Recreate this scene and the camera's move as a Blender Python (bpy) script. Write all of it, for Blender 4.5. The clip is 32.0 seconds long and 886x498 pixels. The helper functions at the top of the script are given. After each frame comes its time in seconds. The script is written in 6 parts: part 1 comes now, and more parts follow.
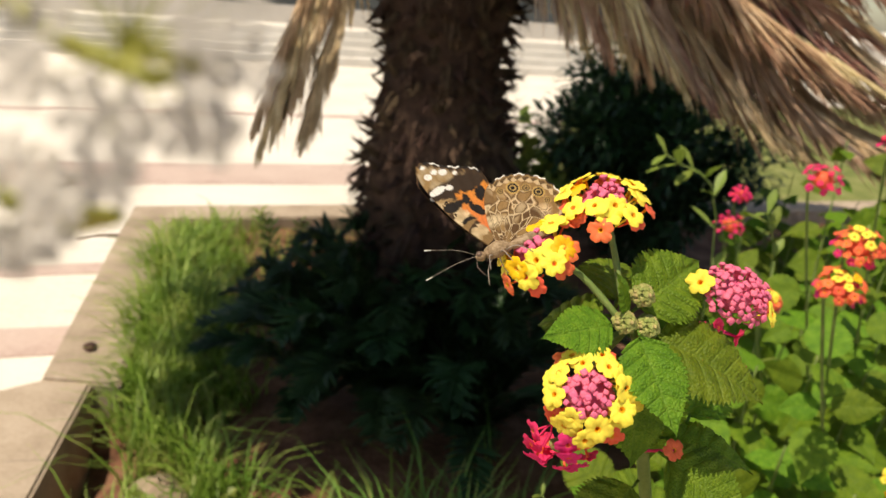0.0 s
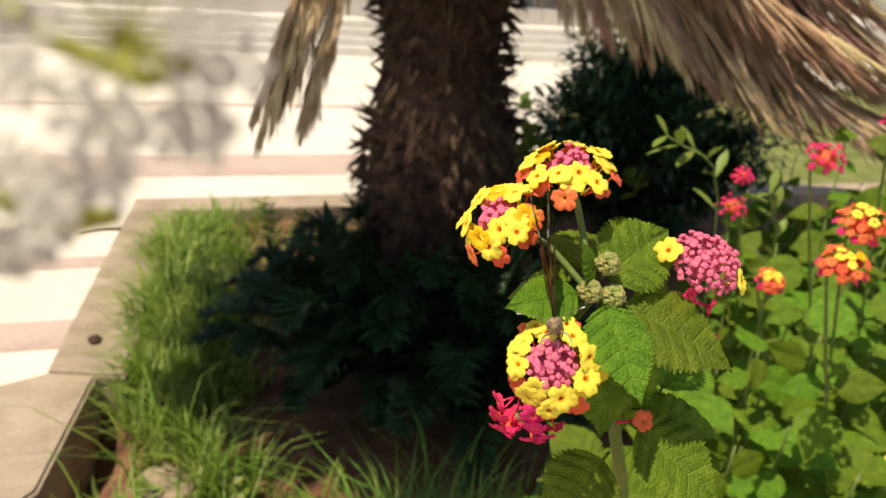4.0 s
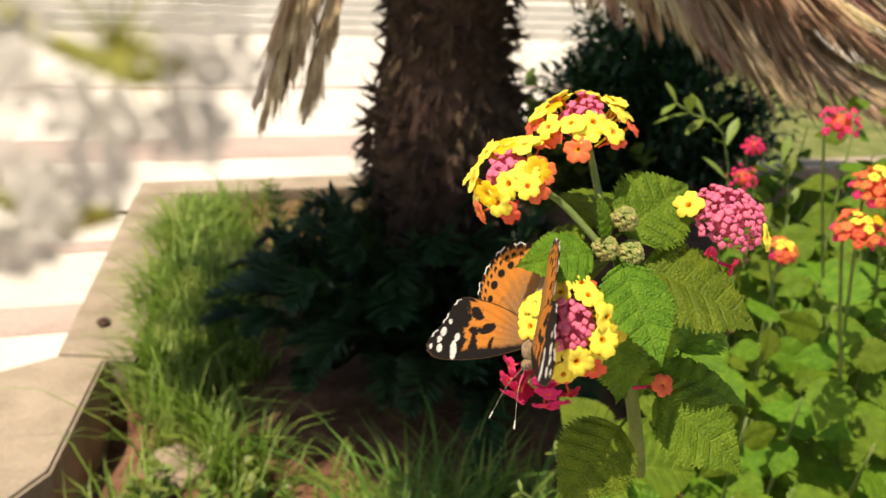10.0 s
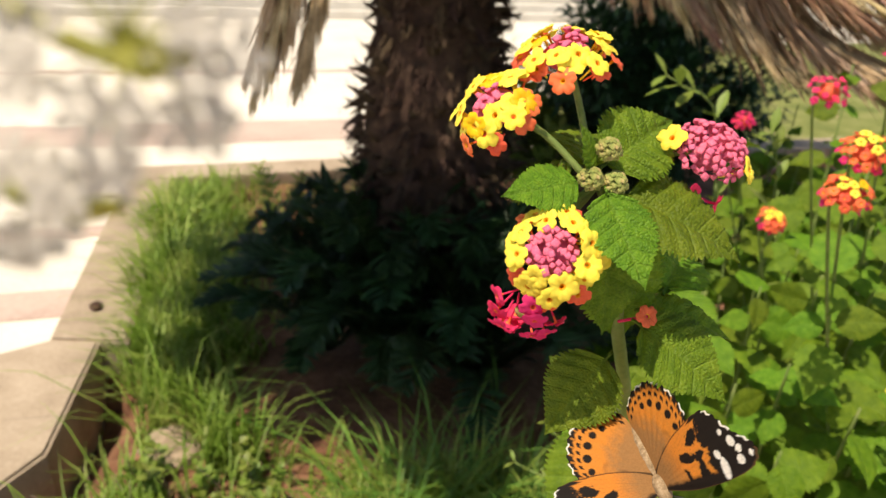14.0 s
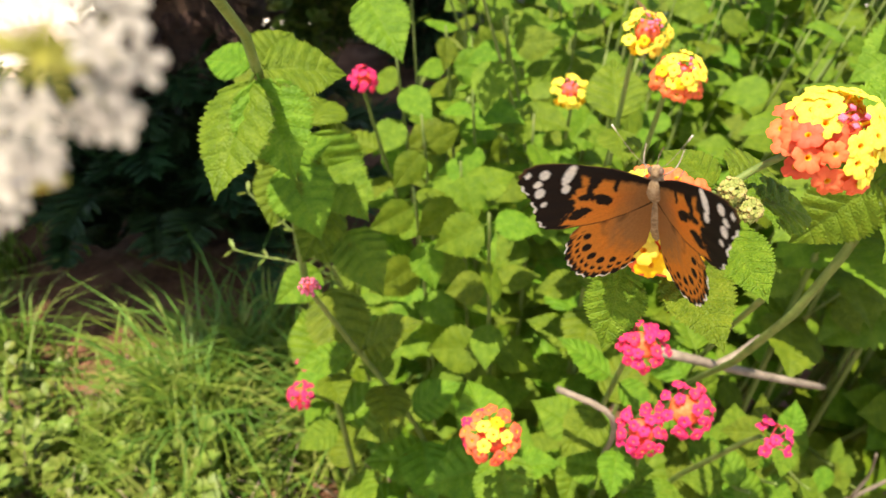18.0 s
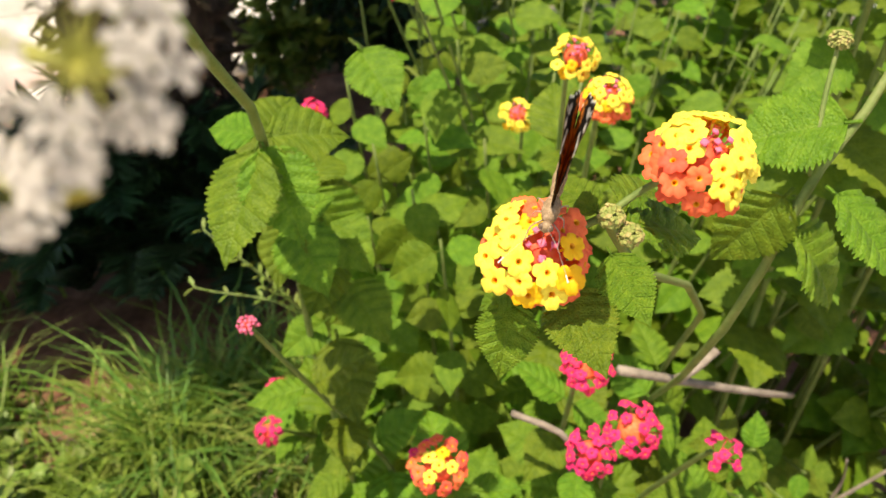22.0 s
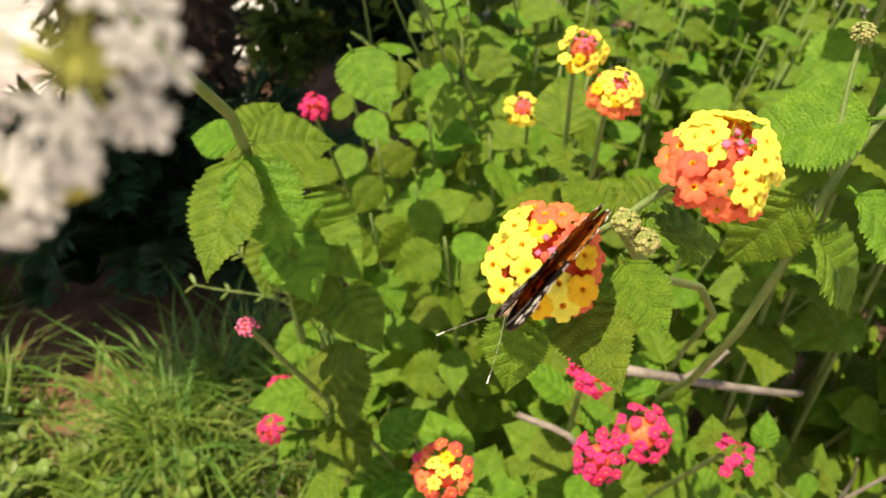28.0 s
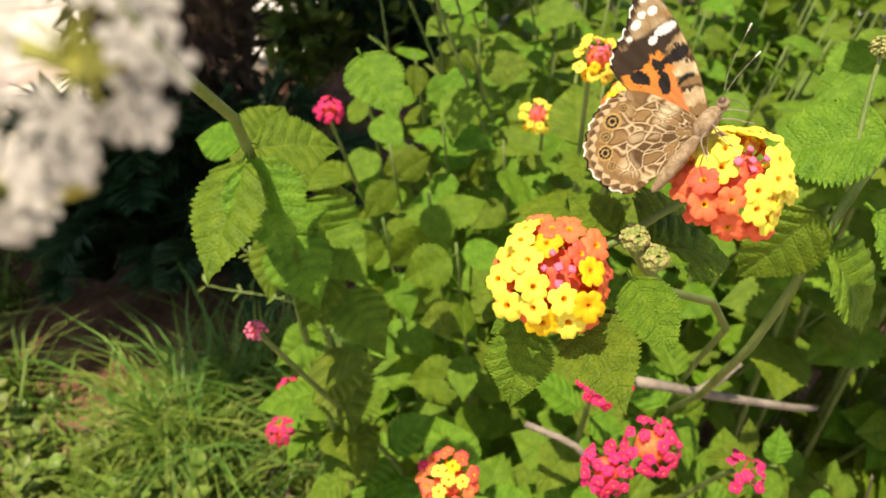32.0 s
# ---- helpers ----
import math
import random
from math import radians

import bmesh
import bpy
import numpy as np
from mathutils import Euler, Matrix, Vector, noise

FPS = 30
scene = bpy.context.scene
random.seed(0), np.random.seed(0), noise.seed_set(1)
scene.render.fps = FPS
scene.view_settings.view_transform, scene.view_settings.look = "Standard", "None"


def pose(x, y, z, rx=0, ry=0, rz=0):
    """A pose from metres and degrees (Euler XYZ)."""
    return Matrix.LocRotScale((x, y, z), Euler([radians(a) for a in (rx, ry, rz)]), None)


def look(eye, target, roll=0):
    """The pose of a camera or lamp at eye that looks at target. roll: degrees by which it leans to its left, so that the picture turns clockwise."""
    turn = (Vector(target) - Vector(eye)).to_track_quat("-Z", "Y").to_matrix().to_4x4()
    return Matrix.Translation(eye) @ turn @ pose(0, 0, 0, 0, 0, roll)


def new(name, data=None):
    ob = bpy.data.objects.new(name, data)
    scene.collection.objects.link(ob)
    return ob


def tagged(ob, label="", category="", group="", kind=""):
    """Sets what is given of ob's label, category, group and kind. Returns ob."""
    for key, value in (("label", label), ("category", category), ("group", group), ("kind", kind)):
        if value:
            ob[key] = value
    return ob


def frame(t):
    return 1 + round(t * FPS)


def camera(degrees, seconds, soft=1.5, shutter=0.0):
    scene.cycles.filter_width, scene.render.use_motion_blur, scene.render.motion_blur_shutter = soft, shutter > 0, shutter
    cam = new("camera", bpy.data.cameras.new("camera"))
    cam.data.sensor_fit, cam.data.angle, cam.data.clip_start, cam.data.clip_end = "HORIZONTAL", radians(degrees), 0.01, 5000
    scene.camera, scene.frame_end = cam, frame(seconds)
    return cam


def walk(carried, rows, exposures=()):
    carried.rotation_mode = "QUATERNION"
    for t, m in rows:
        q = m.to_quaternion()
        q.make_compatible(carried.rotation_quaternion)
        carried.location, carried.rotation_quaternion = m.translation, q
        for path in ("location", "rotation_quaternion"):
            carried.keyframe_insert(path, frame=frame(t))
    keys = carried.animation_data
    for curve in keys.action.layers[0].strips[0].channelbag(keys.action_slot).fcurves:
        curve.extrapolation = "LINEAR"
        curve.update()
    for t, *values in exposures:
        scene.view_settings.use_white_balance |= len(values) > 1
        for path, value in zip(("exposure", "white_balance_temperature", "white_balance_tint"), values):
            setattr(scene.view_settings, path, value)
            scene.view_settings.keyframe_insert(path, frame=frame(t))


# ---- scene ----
cam = camera(66.1, 32.0)

PATH = [
    (0, (-0.0283, 0.0615, 1.1731), (0.0003, 1.9384, 0.4829), 4.45),
    (0.5, (-0.0252, 0.0649, 1.1728), (0.0018, 1.9395, 0.4764), 4.30),
    (1, (-0.0271, 0.0651, 1.1714), (-0.0033, 1.9389, 0.4726), 4.33),
    (1.5, (-0.0270, 0.0639, 1.1713), (-0.0034, 1.9368, 0.4702), 4.20),
    (2, (-0.0275, 0.0687, 1.1681), (-0.0015, 1.9405, 0.4641), 4.26),
    (2.5, (-0.0283, 0.0678, 1.1690), (0.0038, 1.9372, 0.4587), 4.06),
    (3, (-0.0287, 0.0654, 1.1705), (-0.0059, 1.9368, 0.4652), 3.95),
    (3.5, (-0.0270, 0.0639, 1.1723), (-0.0045, 1.9346, 0.4652), 3.67),
    (4, (-0.0259, 0.0630, 1.1688), (-0.0031, 1.9283, 0.4476), 3.53),
    (4.5, (-0.0267, 0.0598, 1.1586), (0.0005, 1.9151, 0.4122), 3.56),
    (6.5, (-0.0223, 0.0738, 1.1563), (-0.0104, 1.9222, 0.3926), 3.13),
    (7, (-0.0246, 0.0735, 1.1573), (-0.0107, 1.9217, 0.3932), 3.08),
    (7.5, (-0.0275, 0.0707, 1.1579), (-0.0092, 1.9193, 0.3949), 3.10),
    (8, (-0.0242, 0.0709, 1.1573), (-0.0124, 1.9178, 0.3901), 3.12),
    (8.5, (-0.0221, 0.0716, 1.1562), (-0.0129, 1.9175, 0.3865), 2.88),
    (9, (-0.0228, 0.0719, 1.1573), (-0.0177, 1.9171, 0.3858), 2.81),
    (9.5, (-0.0231, 0.0683, 1.1575), (-0.0174, 1.9137, 0.3864), 2.79),
    (10, (-0.0233, 0.0701, 1.1577), (-0.0193, 1.9145, 0.3842), 2.56),
    (10.5, (-0.0264, 0.0680, 1.1568), (-0.0267, 1.9131, 0.3850), 2.44),
    (11, (-0.0276, 0.0664, 1.1577), (-0.0257, 1.9106, 0.3836), 2.49),
    (11.5, (-0.0278, 0.0658, 1.1582), (-0.0244, 1.9078, 0.3790), 2.33),
    (12, (-0.0250, 0.0716, 1.1582), (-0.0259, 1.9102, 0.3710), 2.35),
    (12.5, (-0.0294, 0.0648, 1.1560), (-0.0242, 1.9016, 0.3649), 2.46),
    (13, (-0.0285, 0.0619, 1.1529), (-0.0247, 1.8926, 0.3477), 2.72),
    (13.5, (-0.0275, 0.0630, 1.1497), (-0.0246, 1.8919, 0.3403), 2.28),
    (15.5, (0.0169, 0.0360, 1.1231), (0.2334, 1.7254, 0.0747), 2.04),
    (16, (0.0329, 0.0044, 1.0839), (0.3262, 1.5455, -0.1566), 0.98),
    (16.5, (0.0613, -0.0023, 1.0350), (0.4315, 1.5324, -0.1929), 1.34),
    (17, (0.0824, 0.0176, 0.9944), (0.4418, 1.5139, -0.2831), 0.88),
    (17.5, (0.0781, 0.0202, 1.0146), (0.4938, 1.5517, -0.2027), 1.65),
    (18, (0.1063, 0.0102, 1.0199), (0.5871, 1.6372, -0.0393), 0.12),
    (18.5, (0.1155, 0.0138, 1.0207), (0.6058, 1.6191, -0.0668), -0.97),
    (19, (0.1166, 0.0106, 1.0232), (0.6116, 1.6166, -0.0610), -1.25),
    (19.5, (0.1170, 0.0078, 1.0232), (0.6014, 1.6148, -0.0645), -1.38),
    (20, (0.1182, 0.0077, 1.0221), (0.6088, 1.6139, -0.0639), -1.58),
    (20.5, (0.1179, 0.0075, 1.0218), (0.6093, 1.6150, -0.0618), -1.44),
    (21, (0.1202, 0.0041, 1.0235), (0.6121, 1.6300, -0.0320), -1.41),
    (21.5, (0.1242, 0.0042, 1.0244), (0.6293, 1.6643, 0.0299), -1.99),
    (22, (0.1332, 0.0032, 1.0231), (0.6581, 1.6522, 0.0205), -2.06),
    (22.5, (0.1426, 0.0048, 1.0223), (0.6834, 1.6468, 0.0167), -2.24),
    (23, (0.1445, 0.0087, 1.0203), (0.6817, 1.6504, 0.0123), -2.37),
    (23.5, (0.1410, 0.0089, 1.0207), (0.6760, 1.6503, 0.0110), -2.42),
    (24, (0.1377, 0.0091, 1.0203), (0.6662, 1.6511, 0.0081), -2.18),
    (24.5, (0.1370, 0.0093, 1.0208), (0.6581, 1.6509, 0.0042), -2.35),
    (25, (0.1375, 0.0088, 1.0207), (0.6514, 1.6524, 0.0035), -2.38),
    (25.5, (0.1370, 0.0087, 1.0213), (0.6486, 1.6521, 0.0027), -2.48),
    (27.5, (0.1382, 0.0121, 1.0227), (0.6458, 1.6565, 0.0038), -2.37),
    (28, (0.1364, 0.0131, 1.0214), (0.6461, 1.6558, 0.0008), -2.34),
    (28.5, (0.1353, 0.0124, 1.0191), (0.6409, 1.6545, -0.0045), -2.01),
    (29, (0.1370, 0.0104, 1.0216), (0.6405, 1.6552, 0.0012), -2.21),
    (29.5, (0.1386, 0.0132, 1.0214), (0.6324, 1.6572, -0.0049), -2.19),
    (30, (0.1373, 0.0144, 1.0209), (0.6303, 1.6596, -0.0038), -2.31),
    (30.5, (0.1354, 0.0164, 1.0215), (0.6289, 1.6613, -0.0036), -2.07),
    (31, (0.1347, 0.0156, 1.0233), (0.6262, 1.6638, 0.0026), -2.01),
    (31.5, (0.1367, 0.0144, 1.0238), (0.6194, 1.6667, 0.0055), -2.04),
    (32, (0.1393, 0.0149, 1.0225), (0.6107, 1.6744, 0.0106), -1.90),
]
LIGHTING = [(0, 0.24, 7750, 10), (4, 0.27, 7750, 10), (7, 0.42, 7750, 10), (13.5, 0.42, 7750, 10), (15.5, 1.0, 7750, 10), (16, 1.48, 7750, 10), (17.5, 1.32, 7750, 10), (18, 1.12, 7750, 10), (19, 1.03, 7750, 10), (21, 0.91, 7750, 10), (23, 0.74, 7750, 10), (28, 0.76, 7750, 10), (30, 0.90, 7750, 10), (32, 0.70, 7750, 10)]
walk(cam, [(t, look(eye, target, roll)) for t, eye, target, roll in PATH], LIGHTING)

# ---- world and light ----
cam.data.dof.use_dof = True
cam.data.dof.focus_distance = 0.19
cam.data.dof.aperture_fstop = 21.0

SUN_ELEVATION, SUN_BEARING = radians(70), radians(232)  # bearing clockwise from +y, towards the sun
sun_way = Vector((math.sin(SUN_BEARING) * math.cos(SUN_ELEVATION), math.cos(SUN_BEARING) * math.cos(SUN_ELEVATION), math.sin(SUN_ELEVATION)))
world = bpy.data.worlds.new("sky")
scene.world = world
world.use_nodes = True
sky = world.node_tree.nodes.new("ShaderNodeTexSky")
sky.sky_type, sky.sun_disc = "NISHITA", False
sky.sun_elevation, sky.sun_rotation = SUN_ELEVATION, SUN_BEARING
back = world.node_tree.nodes["Background"]
back.inputs["Strength"].default_value = 0.1
world.node_tree.links.new(sky.outputs["Color"], back.inputs["Color"])
sun = new("sun", bpy.data.lights.new("sun", "SUN"))
sun.data.energy, sun.data.angle, sun.data.color = 4.2, radians(0.53), (1.0, 0.95, 0.86)
sun.matrix_basis = look(sun_way * 30, (0, 0, 0))


# ---- materials ----
def mat(name, cols, scale=30.0, rough=0.6, bump=0.2, bump_scale=120.0, glow_through=0.0, spread=0.0, stretch=(1, 1, 1), spec=0.4, fine=0.35, metal=0.0):
    """A noise-mottled surface: two scales of colour, grain and relief; spread varies single objects; glow_through lets light through leaves."""
    m = bpy.data.materials.new(name)
    m.use_nodes = True
    nodes, links = m.node_tree.nodes, m.node_tree.links
    shader, out = nodes["Principled BSDF"], nodes["Material Output"]
    place = nodes.new("ShaderNodeTexCoord")
    fit = nodes.new("ShaderNodeMapping")
    fit.inputs["Scale"].default_value = stretch
    links.new(place.outputs["Object"], fit.inputs["Vector"])
    big = nodes.new("ShaderNodeTexNoise")
    big.inputs["Scale"].default_value, big.inputs["Detail"].default_value = scale, 4
    small = nodes.new("ShaderNodeTexNoise")
    small.inputs["Scale"].default_value, small.inputs["Detail"].default_value = bump_scale, 5
    for n in (big, small):
        links.new(fit.outputs["Vector"], n.inputs["Vector"])
    mix = nodes.new("ShaderNodeMix")
    mix.data_type, mix.inputs[0].default_value = "FLOAT", fine
    links.new(big.outputs["Fac"], mix.inputs[2])
    links.new(small.outputs["Fac"], mix.inputs[3])
    ramp = nodes.new("ShaderNodeValToRGB")
    while len(ramp.color_ramp.elements) < len(cols):
        ramp.color_ramp.elements.new(0.5)
    for i, (e, c) in enumerate(zip(ramp.color_ramp.elements, cols)):
        e.position, e.color = 0.32 + 0.36 * i / max(1, len(cols) - 1), (*c, 1)
    links.new(mix.outputs[0], ramp.inputs["Fac"])
    colour = ramp.outputs["Color"]
    if spread:
        info = nodes.new("ShaderNodeObjectInfo")
        isle = nodes.new("ShaderNodeNewGeometry")
        add = nodes.new("ShaderNodeMath")
        add.operation = "ADD"
        links.new(info.outputs["Random"], add.inputs[0])
        links.new(isle.outputs["Random Per Island"], add.inputs[1])
        span = nodes.new("ShaderNodeMapRange")
        span.inputs["From Max"].default_value = 2.0
        span.inputs["To Min"].default_value, span.inputs["To Max"].default_value = 1 - spread, 1 + spread
        links.new(add.outputs[0], span.inputs["Value"])
        hue = nodes.new("ShaderNodeHueSaturation")
        links.new(span.outputs["Result"], hue.inputs["Value"])
        turn = nodes.new("ShaderNodeMapRange")
        turn.inputs["To Min"].default_value, turn.inputs["To Max"].default_value = 0.5 - spread * 0.06, 0.5 + spread * 0.05
        links.new(info.outputs["Random"], turn.inputs["Value"])
        links.new(turn.outputs["Result"], hue.inputs["Hue"])
        links.new(colour, hue.inputs["Color"])
        colour = hue.outputs["Color"]
    links.new(colour, shader.inputs["Base Color"])
    shader.inputs["Roughness"].default_value = rough
    shader.inputs["Specular IOR Level"].default_value = spec
    shader.inputs["Metallic"].default_value = metal
    if bump:
        relief = nodes.new("ShaderNodeBump")
        relief.inputs["Strength"].default_value, relief.inputs["Distance"].default_value = bump, 0.3 / bump_scale
        links.new(small.outputs["Fac"], relief.inputs["Height"])
        links.new(relief.outputs["Normal"], shader.inputs["Normal"])
    if glow_through:
        thin = nodes.new("ShaderNodeBsdfTranslucent")
        links.new(colour, thin.inputs["Color"])
        both = nodes.new("ShaderNodeMixShader")
        both.inputs["Fac"].default_value = glow_through
        links.new(shader.outputs[0], both.inputs[1])
        links.new(thin.outputs[0], both.inputs[2])
        links.new(both.outputs[0], out.inputs["Surface"])
    return m


def leaf_material():
    """The lantana leaf: mottled green, paler sunk veins, a quilted and crinkled face."""
    m = mat("lantana_leaf", [(0.072, 0.150, 0.008), (0.125, 0.225, 0.013), (0.205, 0.310, 0.024)], 5, 0.55, 0.0, 40, glow_through=0.36, spread=0.45, spec=0.28)
    nodes, links = m.node_tree.nodes, m.node_tree.links
    shader = nodes["Principled BSDF"]
    thin = next(n for n in nodes if n.bl_idname == "ShaderNodeBsdfTranslucent")
    colour = shader.inputs["Base Color"].links[0].from_socket
    place = next(n for n in nodes if n.bl_idname == "ShaderNodeTexCoord")

    def sum_of(op, a, b=None):
        n = nodes.new("ShaderNodeMath")
        n.operation = op
        for slot, v in ((0, a), (1, b)):
            if v is None:
                continue
            if isinstance(v, (int, float)):
                n.inputs[slot].default_value = v
            else:
                links.new(v, n.inputs[slot])
        return n.outputs[0]

    axes = nodes.new("ShaderNodeSeparateXYZ")
    links.new(place.outputs["Object"], axes.inputs[0])
    off = sum_of("ABSOLUTE", axes.outputs["X"])
    phase = sum_of("SUBTRACT", sum_of("MULTIPLY", axes.outputs["Y"], 7.8), sum_of("MULTIPLY", off, 3.7))
    ridge = sum_of("MULTIPLY", sum_of("ABSOLUTE", sum_of("SUBTRACT", sum_of("FRACT", phase), 0.5)), 2.0)
    side_vein = nodes.new("ShaderNodeMapRange")
    side_vein.inputs["From Min"].default_value, side_vein.inputs["From Max"].default_value = 0.80, 0.97
    links.new(ridge, side_vein.inputs["Value"])
    rib = nodes.new("ShaderNodeMapRange")
    rib.inputs["From Min"].default_value, rib.inputs["From Max"].default_value = 0.022, 0.008
    links.new(off, rib.inputs["Value"])
    vein = sum_of("MAXIMUM", side_vein.outputs["Result"], rib.outputs["Result"])
    crinkle = nodes.new("ShaderNodeTexVoronoi")
    crinkle.inputs["Scale"].default_value = 44
    links.new(place.outputs["Object"], crinkle.inputs["Vector"])
    tint = nodes.new("ShaderNodeMix")
    tint.data_type = "RGBA"
    tint.inputs[7].default_value = (0.20, 0.31, 0.06, 1)
    links.new(sum_of("MULTIPLY", vein, 0.16), tint.inputs[0])
    links.new(colour, tint.inputs[6])
    for target in (shader.inputs["Base Color"], thin.inputs["Color"]):
        links.new(tint.outputs[2], target)
    height = sum_of("SUBTRACT", sum_of("MULTIPLY", crinkle.outputs["Distance"], -0.9), sum_of("MULTIPLY", vein, 0.5))
    relief = nodes.new("ShaderNodeBump")
    relief.inputs["Strength"].default_value, relief.inputs["Distance"].default_value = 0.6, 0.0010
    links.new(height, relief.inputs["Height"])
    links.new(relief.outputs["Normal"], shader.inputs["Normal"])
    return m


M_PAVING = mat("pale_paving", [(0.62, 0.56, 0.48), (0.72, 0.66, 0.58), (0.78, 0.72, 0.64)], 1.5, 0.8, 0.15, 40)
M_BAND = mat("rose_paving", [(0.38, 0.27, 0.23), (0.50, 0.38, 0.33), (0.56, 0.45, 0.39)], 2.0, 0.8, 0.2, 40)
M_KERB = mat("weathered_cement", [(0.25, 0.19, 0.14), (0.37, 0.29, 0.215), (0.46, 0.37, 0.285)], 7, 0.9, 0.5, 90)
M_STEP = mat("pale_stone", [(0.60, 0.56, 0.50), (0.74, 0.70, 0.64)], 2.0, 0.7, 0.15, 30)
M_FACADE = mat("plaster", [(0.55, 0.50, 0.45), (0.66, 0.61, 0.55)], 1.0, 0.85, 0.2, 30)
M_GLASS = mat("dark_glazing", [(0.05, 0.055, 0.06), (0.09, 0.1, 0.1)], 0.6, 0.25, 0.0, 10)
M_FRAME = mat("grey_frame", [(0.25, 0.25, 0.25), (0.32, 0.32, 0.31)], 5, 0.5, 0.0, 30)
M_SOIL = mat("red_brown_soil", [(0.08, 0.034, 0.018), (0.18, 0.082, 0.045), (0.30, 0.16, 0.10)], 9, 0.95, 0.9, 60)
M_LAWN = mat("dry_lawn", [(0.08, 0.11, 0.022), (0.16, 0.18, 0.045), (0.26, 0.25, 0.10)], 4, 0.9, 0.6, 50)
M_ROCK = mat("tan_stone", [(0.28, 0.20, 0.14), (0.42, 0.32, 0.24)], 18, 0.9, 0.6, 80)
M_BARK = mat("palm_bark", [(0.022, 0.013, 0.008), (0.06, 0.034, 0.02), (0.12, 0.075, 0.045)], 25, 0.9, 0.8, 140, spread=0.45)
M_DEAD = mat("dead_frond", [(0.30, 0.195, 0.10), (0.55, 0.40, 0.24), (0.74, 0.60, 0.41)], 14, 0.75, 0.4, 160, glow_through=0.25, spread=0.5)
M_DEADRED = mat("russet_dead_frond", [(0.24, 0.11, 0.07), (0.45, 0.26, 0.17), (0.68, 0.48, 0.34)], 14, 0.75, 0.4, 160, glow_through=0.25, spread=0.5)
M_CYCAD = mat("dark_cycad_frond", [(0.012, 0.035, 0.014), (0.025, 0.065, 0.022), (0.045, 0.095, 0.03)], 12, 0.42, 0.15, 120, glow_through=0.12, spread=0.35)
M_GRASS = mat("grass_blade", [(0.11, 0.20, 0.024), (0.21, 0.31, 0.045), (0.42, 0.42, 0.14)], 10, 0.55, 0.1, 120, glow_through=0.4, spread=0.55)
M_TUFT = mat("broad_grass_blade", [(0.07, 0.16, 0.025), (0.12, 0.24, 0.04), (0.20, 0.32, 0.07)], 10, 0.5, 0.1, 120, glow_through=0.35, spread=0.45)
M_COVER = mat("groundcover_leaf", [(0.10, 0.16, 0.022), (0.17, 0.24, 0.038), (0.28, 0.33, 0.08)], 60, 0.5, 0.15, 300, glow_through=0.25, spread=0.3)
M_COVERSTEM = mat("grey_brown_twig", [(0.16, 0.11, 0.075), (0.30, 0.23, 0.17), (0.40, 0.32, 0.25)], 60, 0.85, 0.6, 300, spread=0.25)
M_LEAF = leaf_material()
M_STEM = mat("lantana_stem", [(0.09, 0.15, 0.03), (0.15, 0.21, 0.05), (0.21, 0.24, 0.08)], 60, 0.65, 0.4, 500)
M_WOOD = mat("old_lantana_wood", [(0.15, 0.12, 0.09), (0.25, 0.205, 0.16), (0.36, 0.30, 0.24)], 40, 0.85, 0.7, 260)
M_YELLOW = mat("yellow_petal", [(0.88, 0.64, 0.03), (0.92, 0.76, 0.08), (0.94, 0.85, 0.20)], 260, 0.5, 0.3, 900, glow_through=0.15, spread=0.14, spec=0.2)
M_GOLD = mat("golden_petal", [(0.88, 0.42, 0.012), (0.90, 0.52, 0.02), (0.92, 0.60, 0.03)], 300, 0.55, 0.15, 900, glow_through=0.2, spread=0.12, spec=0.2)
M_THROAT = mat("orange_throat", [(0.72, 0.24, 0.006), (0.82, 0.38, 0.010)], 300, 0.6, 0.1, 900)
M_CORAL = mat("coral_petal", [(0.84, 0.09, 0.035), (0.88, 0.16, 0.065), (0.90, 0.26, 0.12)], 300, 0.55, 0.15, 900, glow_through=0.2, spread=0.14, spec=0.2)
M_MAGENTA = mat("magenta_petal", [(0.60, 0.015, 0.08), (0.74, 0.03, 0.14), (0.80, 0.07, 0.20)], 300, 0.55, 0.15, 900, glow_through=0.2, spread=0.16, spec=0.2)
M_PINK = mat("pink_bud", [(0.66, 0.07, 0.16), (0.78, 0.15, 0.26), (0.85, 0.30, 0.38)], 300, 0.6, 0.2, 900, glow_through=0.1, spread=0.12, spec=0.2)
M_BUD = mat("green_brown_bud", [(0.15, 0.20, 0.04), (0.28, 0.28, 0.08), (0.46, 0.32, 0.15)], 500, 0.8, 0.5, 900, spread=0.2)
M_WHITE = mat("white_petal", [(0.50, 0.45, 0.40), (0.60, 0.56, 0.51), (0.72, 0.68, 0.64)], 200, 0.6, 0.1, 600, glow_through=0.45, spread=0.06, spec=0.2)
M_RAY = mat("umbel_ray", [(0.22, 0.24, 0.04), (0.36, 0.34, 0.07)], 100, 0.6, 0.1, 500)


# ---- tools ----
UP = Vector((0, 0, 1))


def mesh_of(name, verts, faces, material, smooth=True):
    """A mesh from lists of corners and faces; material may be a list, faces then carry a material number as their last entry."""
    me = bpy.data.meshes.new(name)
    many = isinstance(material, (list, tuple))
    plain = [f[:-1] if many else f for f in faces]
    me.from_pydata([tuple(v) for v in verts], [], plain)
    for m in (material if many else [material]):
        me.materials.append(m)
    if many:
        me.polygons.foreach_set("material_index", [f[-1] for f in faces])
    if smooth:
        me.polygons.foreach_set("use_smooth", [True] * len(faces))
    me.update()
    return me


